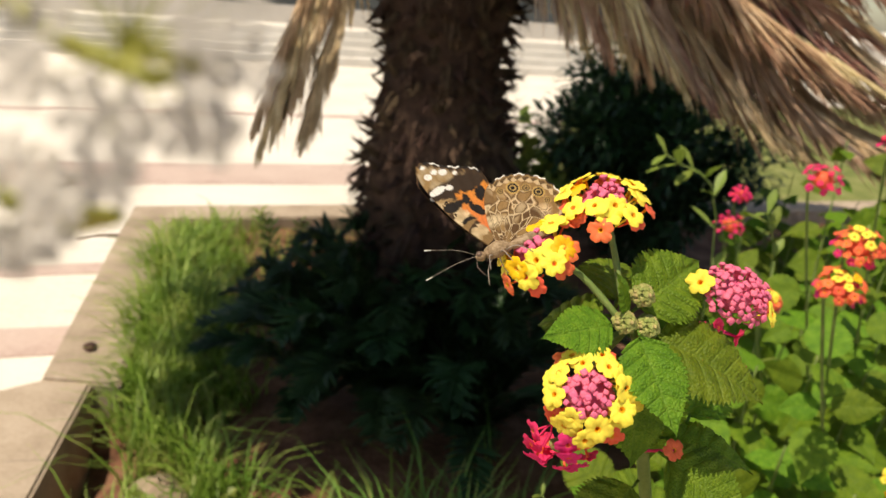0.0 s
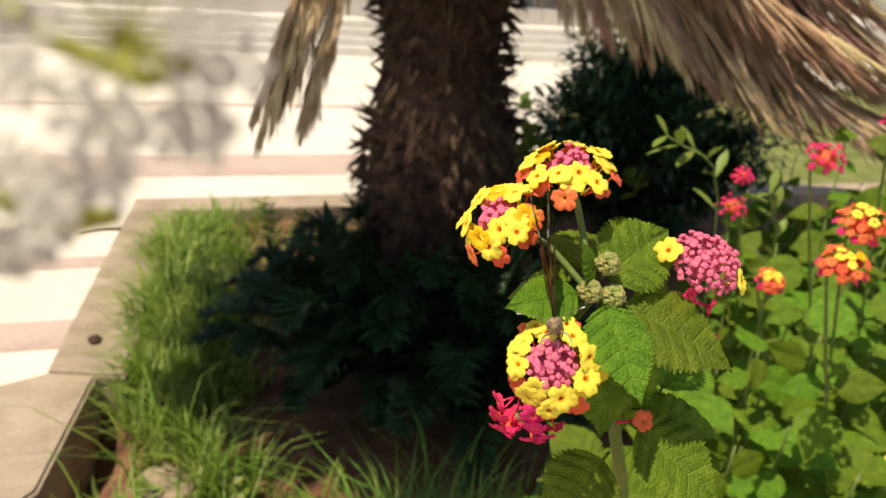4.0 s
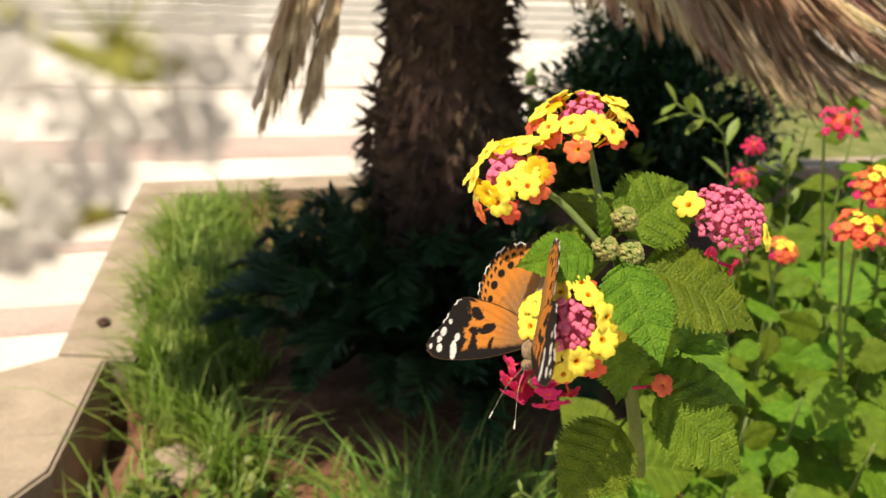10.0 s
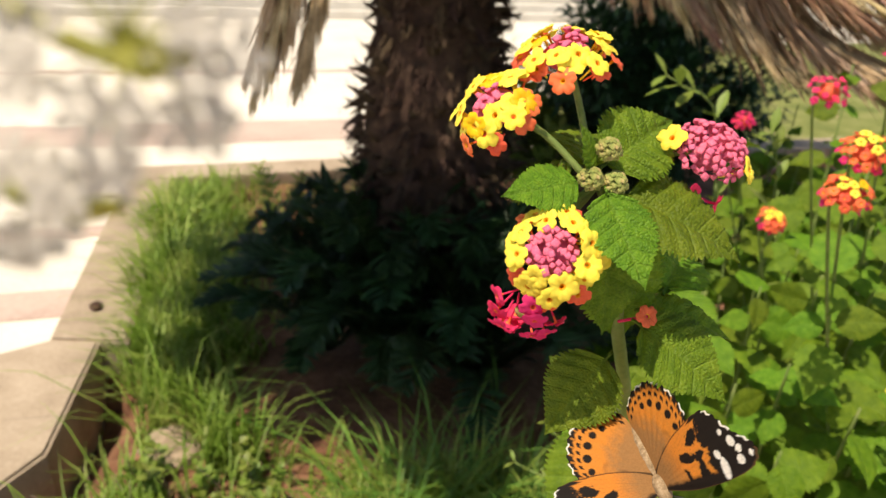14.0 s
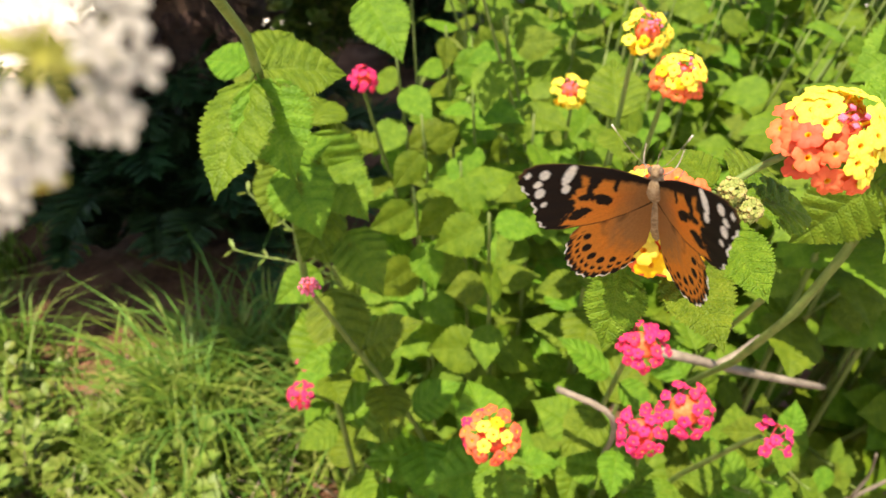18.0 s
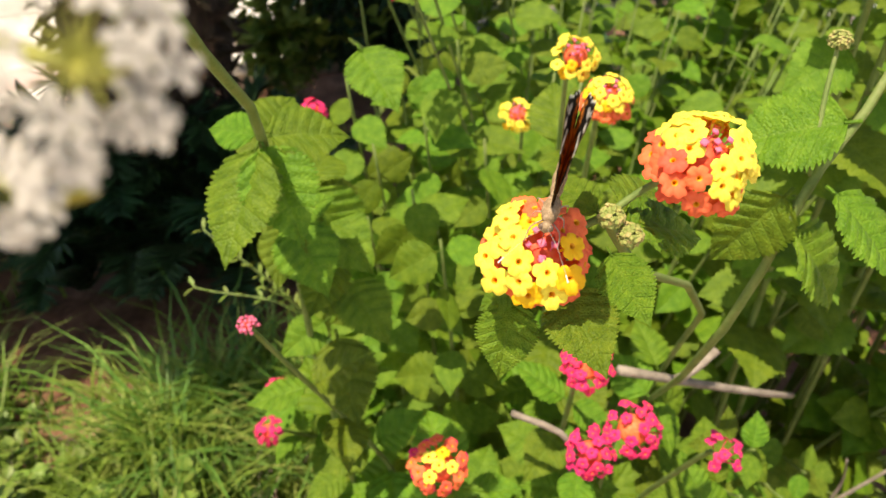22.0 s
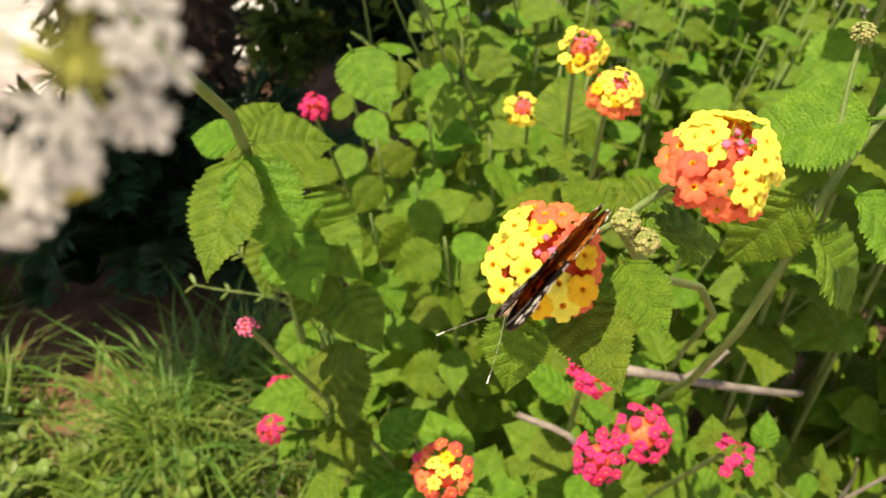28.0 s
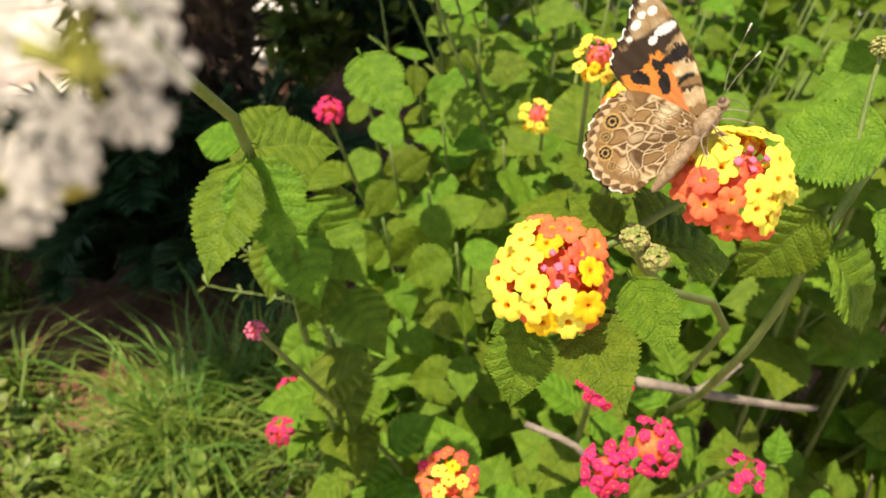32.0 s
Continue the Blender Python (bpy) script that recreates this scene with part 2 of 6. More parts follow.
def part(name, data, parent, m=None, label=""):
    """Links a mesh as one part under a thing or a part, at the local pose m."""
    ob = new(name, data)
    ob.parent = parent
    if m is not None:
        ob.matrix_basis = m
    return tagged(ob, label)


def thing(name, m, label, category, group="", kind="", data=None):
    ob = new(name, data)
    if data is None:
        ob.empty_display_size = 0.02
    ob.matrix_basis = m
    return tagged(ob, label, category, group, kind)


def frame_of(way, up=UP, at=(0, 0, 0), size=1.0):
    """A pose whose +y runs along way and whose +z is as near to up as may be."""
    y = Vector(way).normalized()
    x = y.cross(Vector(up))
    if x.length < 1e-4:
        x = y.orthogonal()
    x.normalize()
    z = x.cross(y)
    m = Matrix((x, y, z)).transposed().to_4x4()
    return Matrix.Translation(at) @ m @ Matrix.Scale(size, 4)


def bend(points, n):
    """n + 1 places along a smooth curve through the points."""
    p = [Vector(q) for q in points]
    p = [p[0] * 2 - p[1], *p, p[-1] * 2 - p[-2]]
    out = []
    for i in range(n + 1):
        s = i / n * (len(p) - 3)
        k = min(int(s), len(p) - 4)
        u = s - k
        a, b, c, d = p[k:k + 4]
        out.append(0.5 * (2 * b + (c - a) * u + (2 * a - 5 * b + 4 * c - d) * u * u + (3 * b - a - 3 * c + d) * u ** 3))
    return out


def tube(line, r0, r1, sides=6, verts=None, faces=None, tag=None, rough=0.0, rng=random):
    """Rings along a line, tapering; appended to verts and faces."""
    verts = [] if verts is None else verts
    faces = [] if faces is None else faces
    base = len(verts)
    side = None
    for i, q in enumerate(line):
        way = (line[min(i + 1, len(line) - 1)] - line[max(i - 1, 0)]).normalized()
        side = way.orthogonal().normalized() if side is None else (side - way * side.dot(way)).normalized()
        other = way.cross(side)
        r = (r0 + (r1 - r0) * i / (len(line) - 1)) * (1 + rough * rng.uniform(-1, 1))
        for k in range(sides):
            a = math.tau * k / sides
            verts.append(q + (side * math.cos(a) + other * math.sin(a)) * r)
    extra = () if tag is None else (tag,)
    for i in range(len(line) - 1):
        for k in range(sides):
            a, b = base + i * sides + k, base + i * sides + (k + 1) % sides
            faces.append((a, b, b + sides, a + sides) + extra)
    faces.append(tuple(base + (len(line) - 1) * sides + k for k in range(sides)) + extra)
    faces.append(tuple(base + k for k in reversed(range(sides))) + extra)
    return verts, faces


def prism(name, outline, z0, z1, material, bevel=0.0):
    """An upright block over an outline in the plan, its upper edge rounded by bevel."""
    bm = bmesh.new()
    low = [bm.verts.new((x, y, z0)) for x, y in outline]
    f = bm.faces.new(low)
    top = bmesh.ops.extrude_face_region(bm, geom=[f])["geom"]
    bmesh.ops.translate(bm, verts=[v for v in top if isinstance(v, bmesh.types.BMVert)], vec=(0, 0, z1 - z0))
    bmesh.ops.recalc_face_normals(bm, faces=bm.faces)
    if bevel:
        edges = [e for e in bm.edges if all(abs(v.co.z - z1) < 1e-5 for v in e.verts)]
        bmesh.ops.bevel(bm, geom=edges, offset=bevel, segments=2, affect="EDGES")
    me = bpy.data.meshes.new(name)
    bm.to_mesh(me)
    bm.free()
    me.materials.append(material)
    return me


# ---- setting ----
U, V = Vector((0.964, 0.266, 0)), Vector((-0.266, 0.964, 0))  # along and across the plaza's paving


def plan(u, v):
    """The plan place u along and v across the paving."""
    q = U * u + V * v
    return q.x, q.y


PAVE_Z = -0.20
ground = mesh_of("ground", [(-2500, -2500, PAVE_Z), (2500, -2500, PAVE_Z), (2500, 2500, PAVE_Z), (-2500, 2500, PAVE_Z)], [(0, 1, 2, 3)], M_PAVING)
tagged(new("ground", ground), "pale sunlit plaza paving of cream stone", "paving", kind="structure")
for i, (v0, v1) in enumerate(((5.05, 5.68), (3.42, 3.56), (2.62, 2.86), (7.9, 8.1))):
    band = prism("pavement_band", [plan(-30, v0), plan(30, v0), plan(30, v1), plan(-30, v1)], PAVE_Z - 0.05, PAVE_Z + 0.004, M_BAND)
    tagged(new("pavement_band", band), "rose-grey paving band set in the pale plaza", "paving", kind="structure")

# the bed's soil, a lumpy sheet
n_x, n_y = 90, 90
verts, faces = [], []
for j in range(n_y + 1):
    for i in range(n_x + 1):
        y = -1.2 + 5.8 * j / n_y
        x_low = -0.95 - 0.262 * (y - 1.6) if y > 1.6 else -0.95 - 0.24 * (1.6 - y)
        x = x_low + (3.4 - x_low) * i / n_x
        lump = 0.05 * noise.noise((x * 1.7, y * 1.7, 3)) + 0.02 * noise.noise((x * 6, y * 6, 9)) + 0.008 * noise.noise((x * 21, y * 21, 4))
        dip = 0.16 * max(0.0, 1 - (x - x_low) / 0.3) * min(1.0, max(0.0, (1.75 - y) / 0.2))
        verts.append((x, min(y, 3.53 + 0.283 * x), lump - dip))
for j in range(n_y):
    for i in range(n_x):
        a = j * (n_x + 1) + i
        faces.append((a, a + 1, a + n_x + 2, a + n_x + 1))
tagged(new("bed_soil", mesh_of("bed_soil", verts, faces, M_SOIL)), "reddish brown soil of the raised planting bed", "soil", kind="structure")


def kerb(outline, z1, label):
    return tagged(new("kerb", prism("kerb", outline, PAVE_Z - 0.1, z1, M_KERB, 0.008)), label, "kerb", kind="structure")


# the long side's kerb, its nearer run set outwards of the farther, and the far side's kerb
kerb([(-0.872, 1.700), (-1.27, 3.13), (-1.47, 3.08), (-1.092, 1.700)], 0.10, "weathered beige cement kerb along the planting bed")
kerb([(-0.950, 1.697), (-1.092, 1.697), (-1.163, 1.64), (-1.55, 1.36), (-1.95, -1.2), (-1.42, -1.2), (-0.99, 0.9), (-0.857, 1.242)], 0.10, "weathered beige cement kerb with a sharp worn edge")
a, b = Vector((-1.47, 3.085)), Vector((3.6, 4.52))
across = Vector((-0.27, 0.96))
kerb([tuple(a), tuple(b), tuple(b + across * 0.22), tuple(a + across * 0.22)], 0.095, "weathered beige cement kerb on the bed's far side")
kerb([(3.38, -1.4), (3.60, -1.4), (3.60, 4.50), (3.38, 4.44)], 0.10, "weathered beige cement kerb closing the bed")
kerb([(-1.95, -1.203), (-1.98, -1.4), (3.38, -1.4), (3.38, -1.203)], 0.10, "weathered beige cement kerb closing the bed")
pebble = bmesh.new()
bmesh.ops.create_icosphere(pebble, subdivisions=2, radius=0.019)
for v in pebble.verts:
    v.co *= 1 + 0.25 * noise.noise(v.co * 60)
    v.co.z *= 0.7
me = bpy.data.meshes.new("pebble")
pebble.to_mesh(me)
pebble.free()
me.materials.append(M_BARK)
thing("pebble", pose(-1.04, 1.875, 0.111), "small dark brown pebble lying on the cement kerb", "pebble", data=me)

# a lawn behind the bed
lawn = prism("lawn", [(0.55, 4.1), (9, 6.4), (9, 12), (1.7, 9.5)], PAVE_Z, 0.0, M_LAWN)
tagged(new("lawn", lawn), "patchy sunlit dry green lawn", "lawn", kind="structure")

# broad steps and a low building on the plaza's far side
steps = thing("steps", pose(0, 0, 0), "broad pale stone steps across the plaza", "steps", kind="structure")
for k in range(4):
    v0 = 13.6 + 0.34 * k
    top = PAVE_Z + 0.15 * (k + 1)
    part("step", prism("step", [plan(-30, v0), plan(30, v0), plan(30, 16.8), plan(-30, 16.8)], top - 0.146, top, M_STEP, 0.01), steps)
building = thing("building", pose(0, 0, 0), "low plastered building with a row of dark windows", "building", kind="")
wall_v = 16.2
part("wall", prism("wall", [plan(-30, wall_v), plan(30, wall_v), plan(30, wall_v + 0.4), plan(-30, wall_v + 0.4)], 0.4, 0.78, M_FACADE), building)
part("wall", prism("wall", [plan(-30, wall_v), plan(30, wall_v), plan(30, wall_v + 0.4), plan(-30, wall_v + 0.4)], 2.6, 4.2, M_FACADE), building)
part("parapet", prism("parapet", [plan(-30, wall_v - 0.1), plan(30, wall_v - 0.1), plan(30, wall_v + 0.5), plan(-30, wall_v + 0.5)], 4.2, 4.35, M_STEP), building)
pane = prism("pane", [(0, 0.12), (1.36, 0.12), (1.36, 0.15), (0, 0.15)], 0.78, 2.6, M_GLASS)
post = prism("window_frame", [(0, 0), (0.14, 0), (0.14, 0.3), (0, 0.3)], 0.78, 2.6, M_FRAME)
for k in range(20):
    m = Matrix.Translation((*plan(-15 + 1.5 * k, wall_v), 0)) @ Matrix.Rotation(math.atan2(U.y, U.x), 4, "Z")
    glass = part("window", pane, building, m @ Matrix.Translation((0.14, 0, 0)))
    part("window_frame", post, glass, Matrix.Translation((-0.14, 0, 0)))

rock = bmesh.new()
bmesh.ops.create_icosphere(rock, subdivisions=2, radius=0.068)
for v in rock.verts:
    v.co *= 1 + 0.6 * noise.noise(v.co * 14)
    v.co.z *= 0.55
me = bpy.data.meshes.new("stone")
rock.to_mesh(me)
rock.free()
me.materials.append(M_ROCK)
thing("stone", pose(-0.63, 1.34, 0.035, 0, 0, 30), "tan angular stone half sunk among the weeds", "stone", data=me)


# ---- the palm ----
def frond_mesh(name, spine, leaflet, pairs, material, lay=0.5, hang=0.3, rng=random, rachis=0.007, width=0.0085, first=0.06):
    """One feather frond: a tapering rachis along spine and narrow folded leaflets, laid forward by lay and hanging down by hang."""
    line = bend(spine, 24)
    verts, faces = tube(line, rachis, rachis * 0.25, 5)
    for k in range(pairs):
        s = first + (0.99 - first) * (k + rng.uniform(-0.3, 0.3)) / pairs
        i = min(int(s * 24), 23)
        q = line[i].lerp(line[i + 1], s * 24 - i)
        way = (line[i + 1] - line[i]).normalized()
        side = way.cross(UP)
        side = side.normalized() if side.length > 0.05 else Vector((1, 0, 0))
        grow = leaflet * (0.35 + 0.65 * max(0.0, math.sin(math.pi * min(1, 0.12 + s * 0.95))) ** 0.7) * rng.uniform(0.8, 1.1)
        for sign in (-1, 1):
            out = (side * sign * (1 - lay) * rng.uniform(0.6, 1.4) + way * lay + UP * rng.uniform(0.0, 0.3) * (1 - hang)).normalized()
            w = width * rng.uniform(0.7, 1.1)
            flat = out.cross(UP)
            flat = flat.normalized() if flat.length > 0.05 else Vector((1, 0, 0))
            base = len(verts)
            ring = min(range(5), key=lambda n: (verts[i * 5 + n] - q - out * 0.01).length) + i * 5
            faces.append((ring, base, base + 1, base + 2))
            drop = hang * rng.uniform(0.4, 1.5)
            for j, (u, f) in enumerate(((0, 0.5), (0.35, 1), (0.7, 0.8), (1, 0.05))):
                c = q + out * grow * u - UP * grow * drop * u * u
                keel = Vector((0, 0, -0.35 * w * f))
                verts += [c - flat * w * f * 0.5, c + keel, c + flat * w * f * 0.5]
            for j in range(3):
                a = base + 3 * j
                faces += [(a, a + 1, a + 4, a + 3), (a + 1, a + 2, a + 5, a + 4)]
    return mesh_of(name, verts, faces, material)


def dead_frond_mesh(name, spine, leaflet, pairs, material, lay, hang, rng, rachis=0.007, width=0.011):
    """One dry feather frond: long narrow leaflets lie side by side along the rachis, in two sheets that hang from it."""
    line = bend(spine, 30)
    verts, faces = tube(line, rachis, rachis * 0.25, 5)
    turn = rng.uniform(0, 50)
    for k in range(pairs):
        s = 0.05 + 0.94 * (k + 0.5) / pairs
        i = min(int(s * 30), 29)
        q = line[i].lerp(line[i + 1], s * 30 - i)
        way = (line[i + 1] - line[i]).normalized()
        side = way.cross(UP)
        side = side.normalized() if side.length > 0.05 else Vector((1, 0, 0))
        down = side.cross(way)
        down = down if down.z < 0 else -down
        for sign in (-1, 1):
            drift = noise.noise((s * 7 + turn, sign * 3.0, 2.0))
            spread = lay * (1.05 - 0.55 * s) * (1 + 0.35 * drift) * rng.uniform(0.92, 1.08)
            fall = hang * (1 + 0.6 * noise.noise((s * 5 + turn, sign * 3.0, 9.0))) + rng.uniform(-0.06, 0.06)
            out = (way * math.cos(spread) + (side * sign * math.cos(fall) + down * math.sin(fall)) * math.sin(spread)).normalized()
            flat = (way - out * way.dot(out)).normalized()
            flat = Matrix.Rotation(sign * 0.5 + rng.uniform(-0.15, 0.15), 3, out) @ flat
            grow = leaflet * min(1.0, 0.45 + 2.2 * s, 0.35 + 2.6 * (1.02 - s)) * rng.uniform(0.82, 1.06)
            stray = Vector((rng.gauss(0, 1), rng.gauss(0, 1), rng.gauss(0, 1))) * grow * (0.05 if rng.random() < 0.85 else 0.14)
            w = width * rng.uniform(0.8, 1.1)
            base = len(verts)
            thick = flat.cross(out) * w * 0.16
            for u, f in ((0, 0.55), (0.3, 1), (0.65, 0.8), (0.9, 0.4), (1, 0.08)):
                c = q + out * grow * u - UP * grow * 0.10 * u * u + way * grow * 0.16 * u * u + stray * u * u
                verts += [c - flat * w * f * 0.5, c + thick * f, c + flat * w * f * 0.5]
            for j in range(4):
                a = base + 3 * j
                faces += [(a, a + 1, a + 4, a + 3), (a + 1, a + 2, a + 5, a + 4)]
    return mesh_of(name, verts, faces, material)


rng = random.Random(4)
palm = thing("palm", pose(-0.03, 1.97, 0), "old palm with a shaggy dark trunk and drooping dead fronds", "palm tree")
line = [Vector((0.01 * math.sin(k), 0, -0.1 + 0.1 * k)) for k in range(18)]
core_v, core_f = [], []
for k, q in enumerate(line):
    r = 0.185 + 0.03 * math.sin(k * 0.9 + 1) * (k > 6) + 0.015 * noise.noise((k * 0.7, 2, 2)) + (0.05 if k > 14 else 0)
    for s in range(20):
        a = math.tau * s / 20
        core_v.append(q + Vector((math.cos(a), math.sin(a), 0)) * r * (1 + 0.08 * noise.noise((math.cos(a) * 2, math.sin(a) * 2, k * 0.6))))
for k in range(len(line) - 1):
    for s in range(20):
        a, b = k * 20 + s, k * 20 + (s + 1) % 20
        core_f.append((a, b, b + 20, a + 20))
core_v.append(line[-1] + UP * 0.06)
core_f += [(len(core_v) - 21 + k, len(core_v) - 21 + (k + 1) % 20, len(core_v) - 1) for k in range(20)]
trunk = part("trunk", mesh_of("trunk", core_v, core_f, M_BARK), palm)


def scale_mesh(r):
    """A dead leaf base: a stub, thick at its foot, frayed at its tip."""
    verts, faces = [], []
    rows = ((0, 0.017, 0.011), (0.02, 0.017, 0.012), (0.045, 0.010, 0.006), (0.07, 0.003, 0.002))
    for y, w, h in rows:
        x = r.uniform(-0.004, 0.004)
        verts += [(x - w, y, -h * 0.5), (x, y, h), (x + w, y, -h * 0.5)]
    for i in range(3):
        a = 3 * i
        faces += [(a, a + 1, a + 4, a + 3), (a + 1, a + 2, a + 5, a + 4), (a + 2, a, a + 3, a + 5)]
    for k in range(22):
        b = len(verts)
        x, y = r.uniform(-0.02, 0.02), r.uniform(0.0, 0.05)
        t = Vector((x + r.uniform(-0.03, 0.03), y + r.uniform(0.01, 0.055), r.uniform(-0.035, 0.012)))
        m = Vector((x, y, 0.004)).lerp(t, 0.5) + Vector((0, 0.006, 0.005))
        w = r.uniform(0.0012, 0.0028)
        verts += [(x - w, y, 0.004), (x + w, y, 0.004), (m.x + w * 0.8, m.y, m.z), (m.x - w * 0.8, m.y, m.z), tuple(t)]
        faces += [(b, b + 1, b + 2, b + 3), (b + 3, b + 2, b + 4)]
    return mesh_of("leaf_base", verts, faces, M_BARK, False)


scales = [scale_mesh(rng) for _ in range(6)]
k = 0
for ring in range(30):
    z = 0.30 + ring * 0.042
    for s in range(26):
        a = math.tau * (s + 0.5 * (ring % 2) + rng.uniform(-0.3, 0.3)) / 26
        if math.sin(a) > 0.35:
            continue  # the side away from the garden path
        kk = (z + 0.1) / 0.1
        r = 0.18 + 0.03 * math.sin(kk * 0.9 + 1) * (kk > 6) + (0.05 if kk > 14 else 0)
        out = Vector((math.cos(a), math.sin(a), 0))
        hang = rng.choice((-0.9, -0.6, -0.3, 0.1, 0.5))
        m = frame_of(out * rng.uniform(0.5, 1.0) + UP * hang, out, out * r + UP * (z + rng.uniform(-0.015, 0.015)), rng.uniform(0.55, 1.0))
        part("leaf_base", scales[k % 6], trunk, m)
        k += 1

# dead fronds that hang from the crown: where the left ones end, in the palm's own space, how far they arch, how long their leaflets are
DEAD = (
    ((-0.452, -0.197, 0.809), 0.10, 0.20, M_DEAD), ((-0.349, -0.212, 0.829), 0.05, 0.17, M_DEAD), ((-0.415, -0.138, 0.881), 0.08, 0.19, M_DEADRED), ((-0.377, -0.174, 0.93), 0.07, 0.17, M_DEAD),
    ((-0.472, -0.165, 0.86), 0.10, 0.20, M_DEAD),
)
for tip, arch, leaflet, material in DEAD:
    e = Vector(tip)
    root = Vector((-0.16, -0.05 + rng.uniform(-0.05, 0.05), 1.50 + rng.uniform(-0.05, 0.06)))
    spine = [root, root.lerp(e, 0.36) + UP * arch, root.lerp(e, 0.72) + UP * arch * 0.75, e]
    part("dead_frond", dead_frond_mesh("dead_frond", spine, leaflet * 0.82, 92, material, 0.40, 0.35, rng, 0.008, 0.0105), palm, None, "dry straw-brown hanging frond")
# the skirt of dead fronds on its other side: the hem on which they end, and the slope at which they reach it
HEM = ((0.235, 1.16, 70), (0.41, 1.105, 62), (0.52, 1.06, 53), (0.69, 0.975, 40), (0.84, 0.90, 34), (0.979, 0.885, 30), (1.17, 0.90, 26))
for row, (count, lift, depth) in enumerate(((20, 0.0, -0.37), (16, 0.075, -0.31), (13, 0.16, -0.38), (10, 0.25, -0.30), (9, 0.34, -0.34))):
    for k in range(count):
        q = (k + 0.5 * (row % 2) + rng.uniform(-0.15, 0.15)) / count * (len(HEM) - 1)
        i = min(max(int(q), 0), len(HEM) - 2)
        x, z, slope = (p + (n - p) * (q - i) for p, n in zip(HEM[i], HEM[i + 1]))
        slope = radians(slope + rng.uniform(-5, 5))
        e = Vector((x, depth + rng.uniform(-0.04, 0.04), z + lift + rng.uniform(-0.012, 0.03)))
        back = Vector((-math.cos(slope), 0.25, math.sin(slope)))
        root = Vector((0.12, rng.uniform(-0.1, 0.0), 1.52 + rng.uniform(-0.05, 0.06)))
        reach = (e - root).length
        spine = [root, root.lerp(e, 0.30) + UP * (0.10 + 0.08 * reach), e + back * min(0.34, 0.45 * reach) + UP * 0.02, e]
        part("dead_frond", dead_frond_mesh("dead_frond", spine, 0.20, 84, M_DEADRED if rng.random() < 0.36 else M_DEAD, 0.42, 0.2, rng, 0.006, 0.0072), palm, None, "dry straw-brown hanging frond")
# the crown above, out of view, its fronds set where they cast shade
def crown(owner, z, count, reach0, seed, first=0.0, last=360.0, bare_stalk=0.06):
    r = random.Random(seed)
    for k in range(count):
        a = radians(first + (last - first) * k / count) + r.uniform(-0.1, 0.1)
        reach, rise = reach0 * r.uniform(0.85, 1.1), r.uniform(0.1, 0.7)
        o = Vector((math.cos(a), math.sin(a), 0))
        spine = (o * 0.08 + UP * z, o * 0.35 * reach + UP * (z + 0.07 + rise * 0.7), o * 0.7 * reach + UP * (z + 0.05 + rise), o * reach + UP * (z - 0.05 + rise * 0.85))
        part("frond", frond_mesh("frond", spine, 0.2, 60, M_CYCAD, 0.45, 0.2, r, width=0.02, first=bare_stalk), owner, None, "green living frond of an unseen crown that casts shade")


crown(palm, 1.6, 22, 0.9, 8, 10.0, 170.0)
# unseen fronds massed sunward to shade the trunk and cycads, stalks left bare
crown(palm, 1.6, 60, 1.27, 18, 172.0, 264.0, 0.6)
crown(palm, 1.6, 10, 1.0, 28, 264.0, 284.0, 0.5)


# ---- dark cycads ----
def cycad(at, size, count, seed, label, low=0.15, tilt=1.0):
    r = random.Random(seed)
    c = thing("cycad", pose(*at), label, "cycad")
    for k in range(count):
        a = math.tau * k * 0.381966 + r.uniform(-0.2, 0.2)
        o = Vector((math.cos(a), math.sin(a), 0))
        rise = size * (low + (1 - low) * (k / count) ** 0.8) * tilt
        reach = size * r.uniform(0.75, 1.05) * (1.15 - 0.75 * (k / count) ** 1.5)
        spine = (o * 0.04 * size, o * 0.35 * reach + UP * rise * 0.62, o * 0.72 * reach + UP * rise * 0.92, o * reach + UP * rise * 0.86)
        part("frond", frond_mesh("frond", spine, 0.16 * size ** 0.5, 34, M_CYCAD, 0.5, 0.12, r, 0.006, 0.016), c)
    return c


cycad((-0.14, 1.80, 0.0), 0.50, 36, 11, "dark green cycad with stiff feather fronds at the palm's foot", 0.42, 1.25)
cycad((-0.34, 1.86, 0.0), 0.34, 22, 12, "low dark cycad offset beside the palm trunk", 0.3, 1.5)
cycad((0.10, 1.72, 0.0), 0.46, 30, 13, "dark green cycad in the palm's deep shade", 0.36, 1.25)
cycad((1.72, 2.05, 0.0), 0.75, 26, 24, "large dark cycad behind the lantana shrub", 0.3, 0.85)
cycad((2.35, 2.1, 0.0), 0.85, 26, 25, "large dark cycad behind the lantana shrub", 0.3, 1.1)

second = thing("palm", pose(1.05, 3.6, 0), "dark palm trunk behind the bed with an unseen crown added for shade", "palm tree")
part("trunk", trunk.data, second)
for ring in range(6):
    for s in range(12):
        a = math.tau * (s + 0.5 * (ring % 2)) / 12
        o = Vector((math.cos(a), math.sin(a), 0))
        part("leaf_base", scales[(ring + s) % 6], second, frame_of(o + UP * 0.3, o, o * 0.19 + UP * (0.3 + ring * 0.18), 1.9))
# crown added out of view to darken the shrub below, denser towards the sun
crown(second, 1.6, 30, 1.15, 9)
crown(second, 1.6, 26, 1.5, 19, 150.0, 290.0)


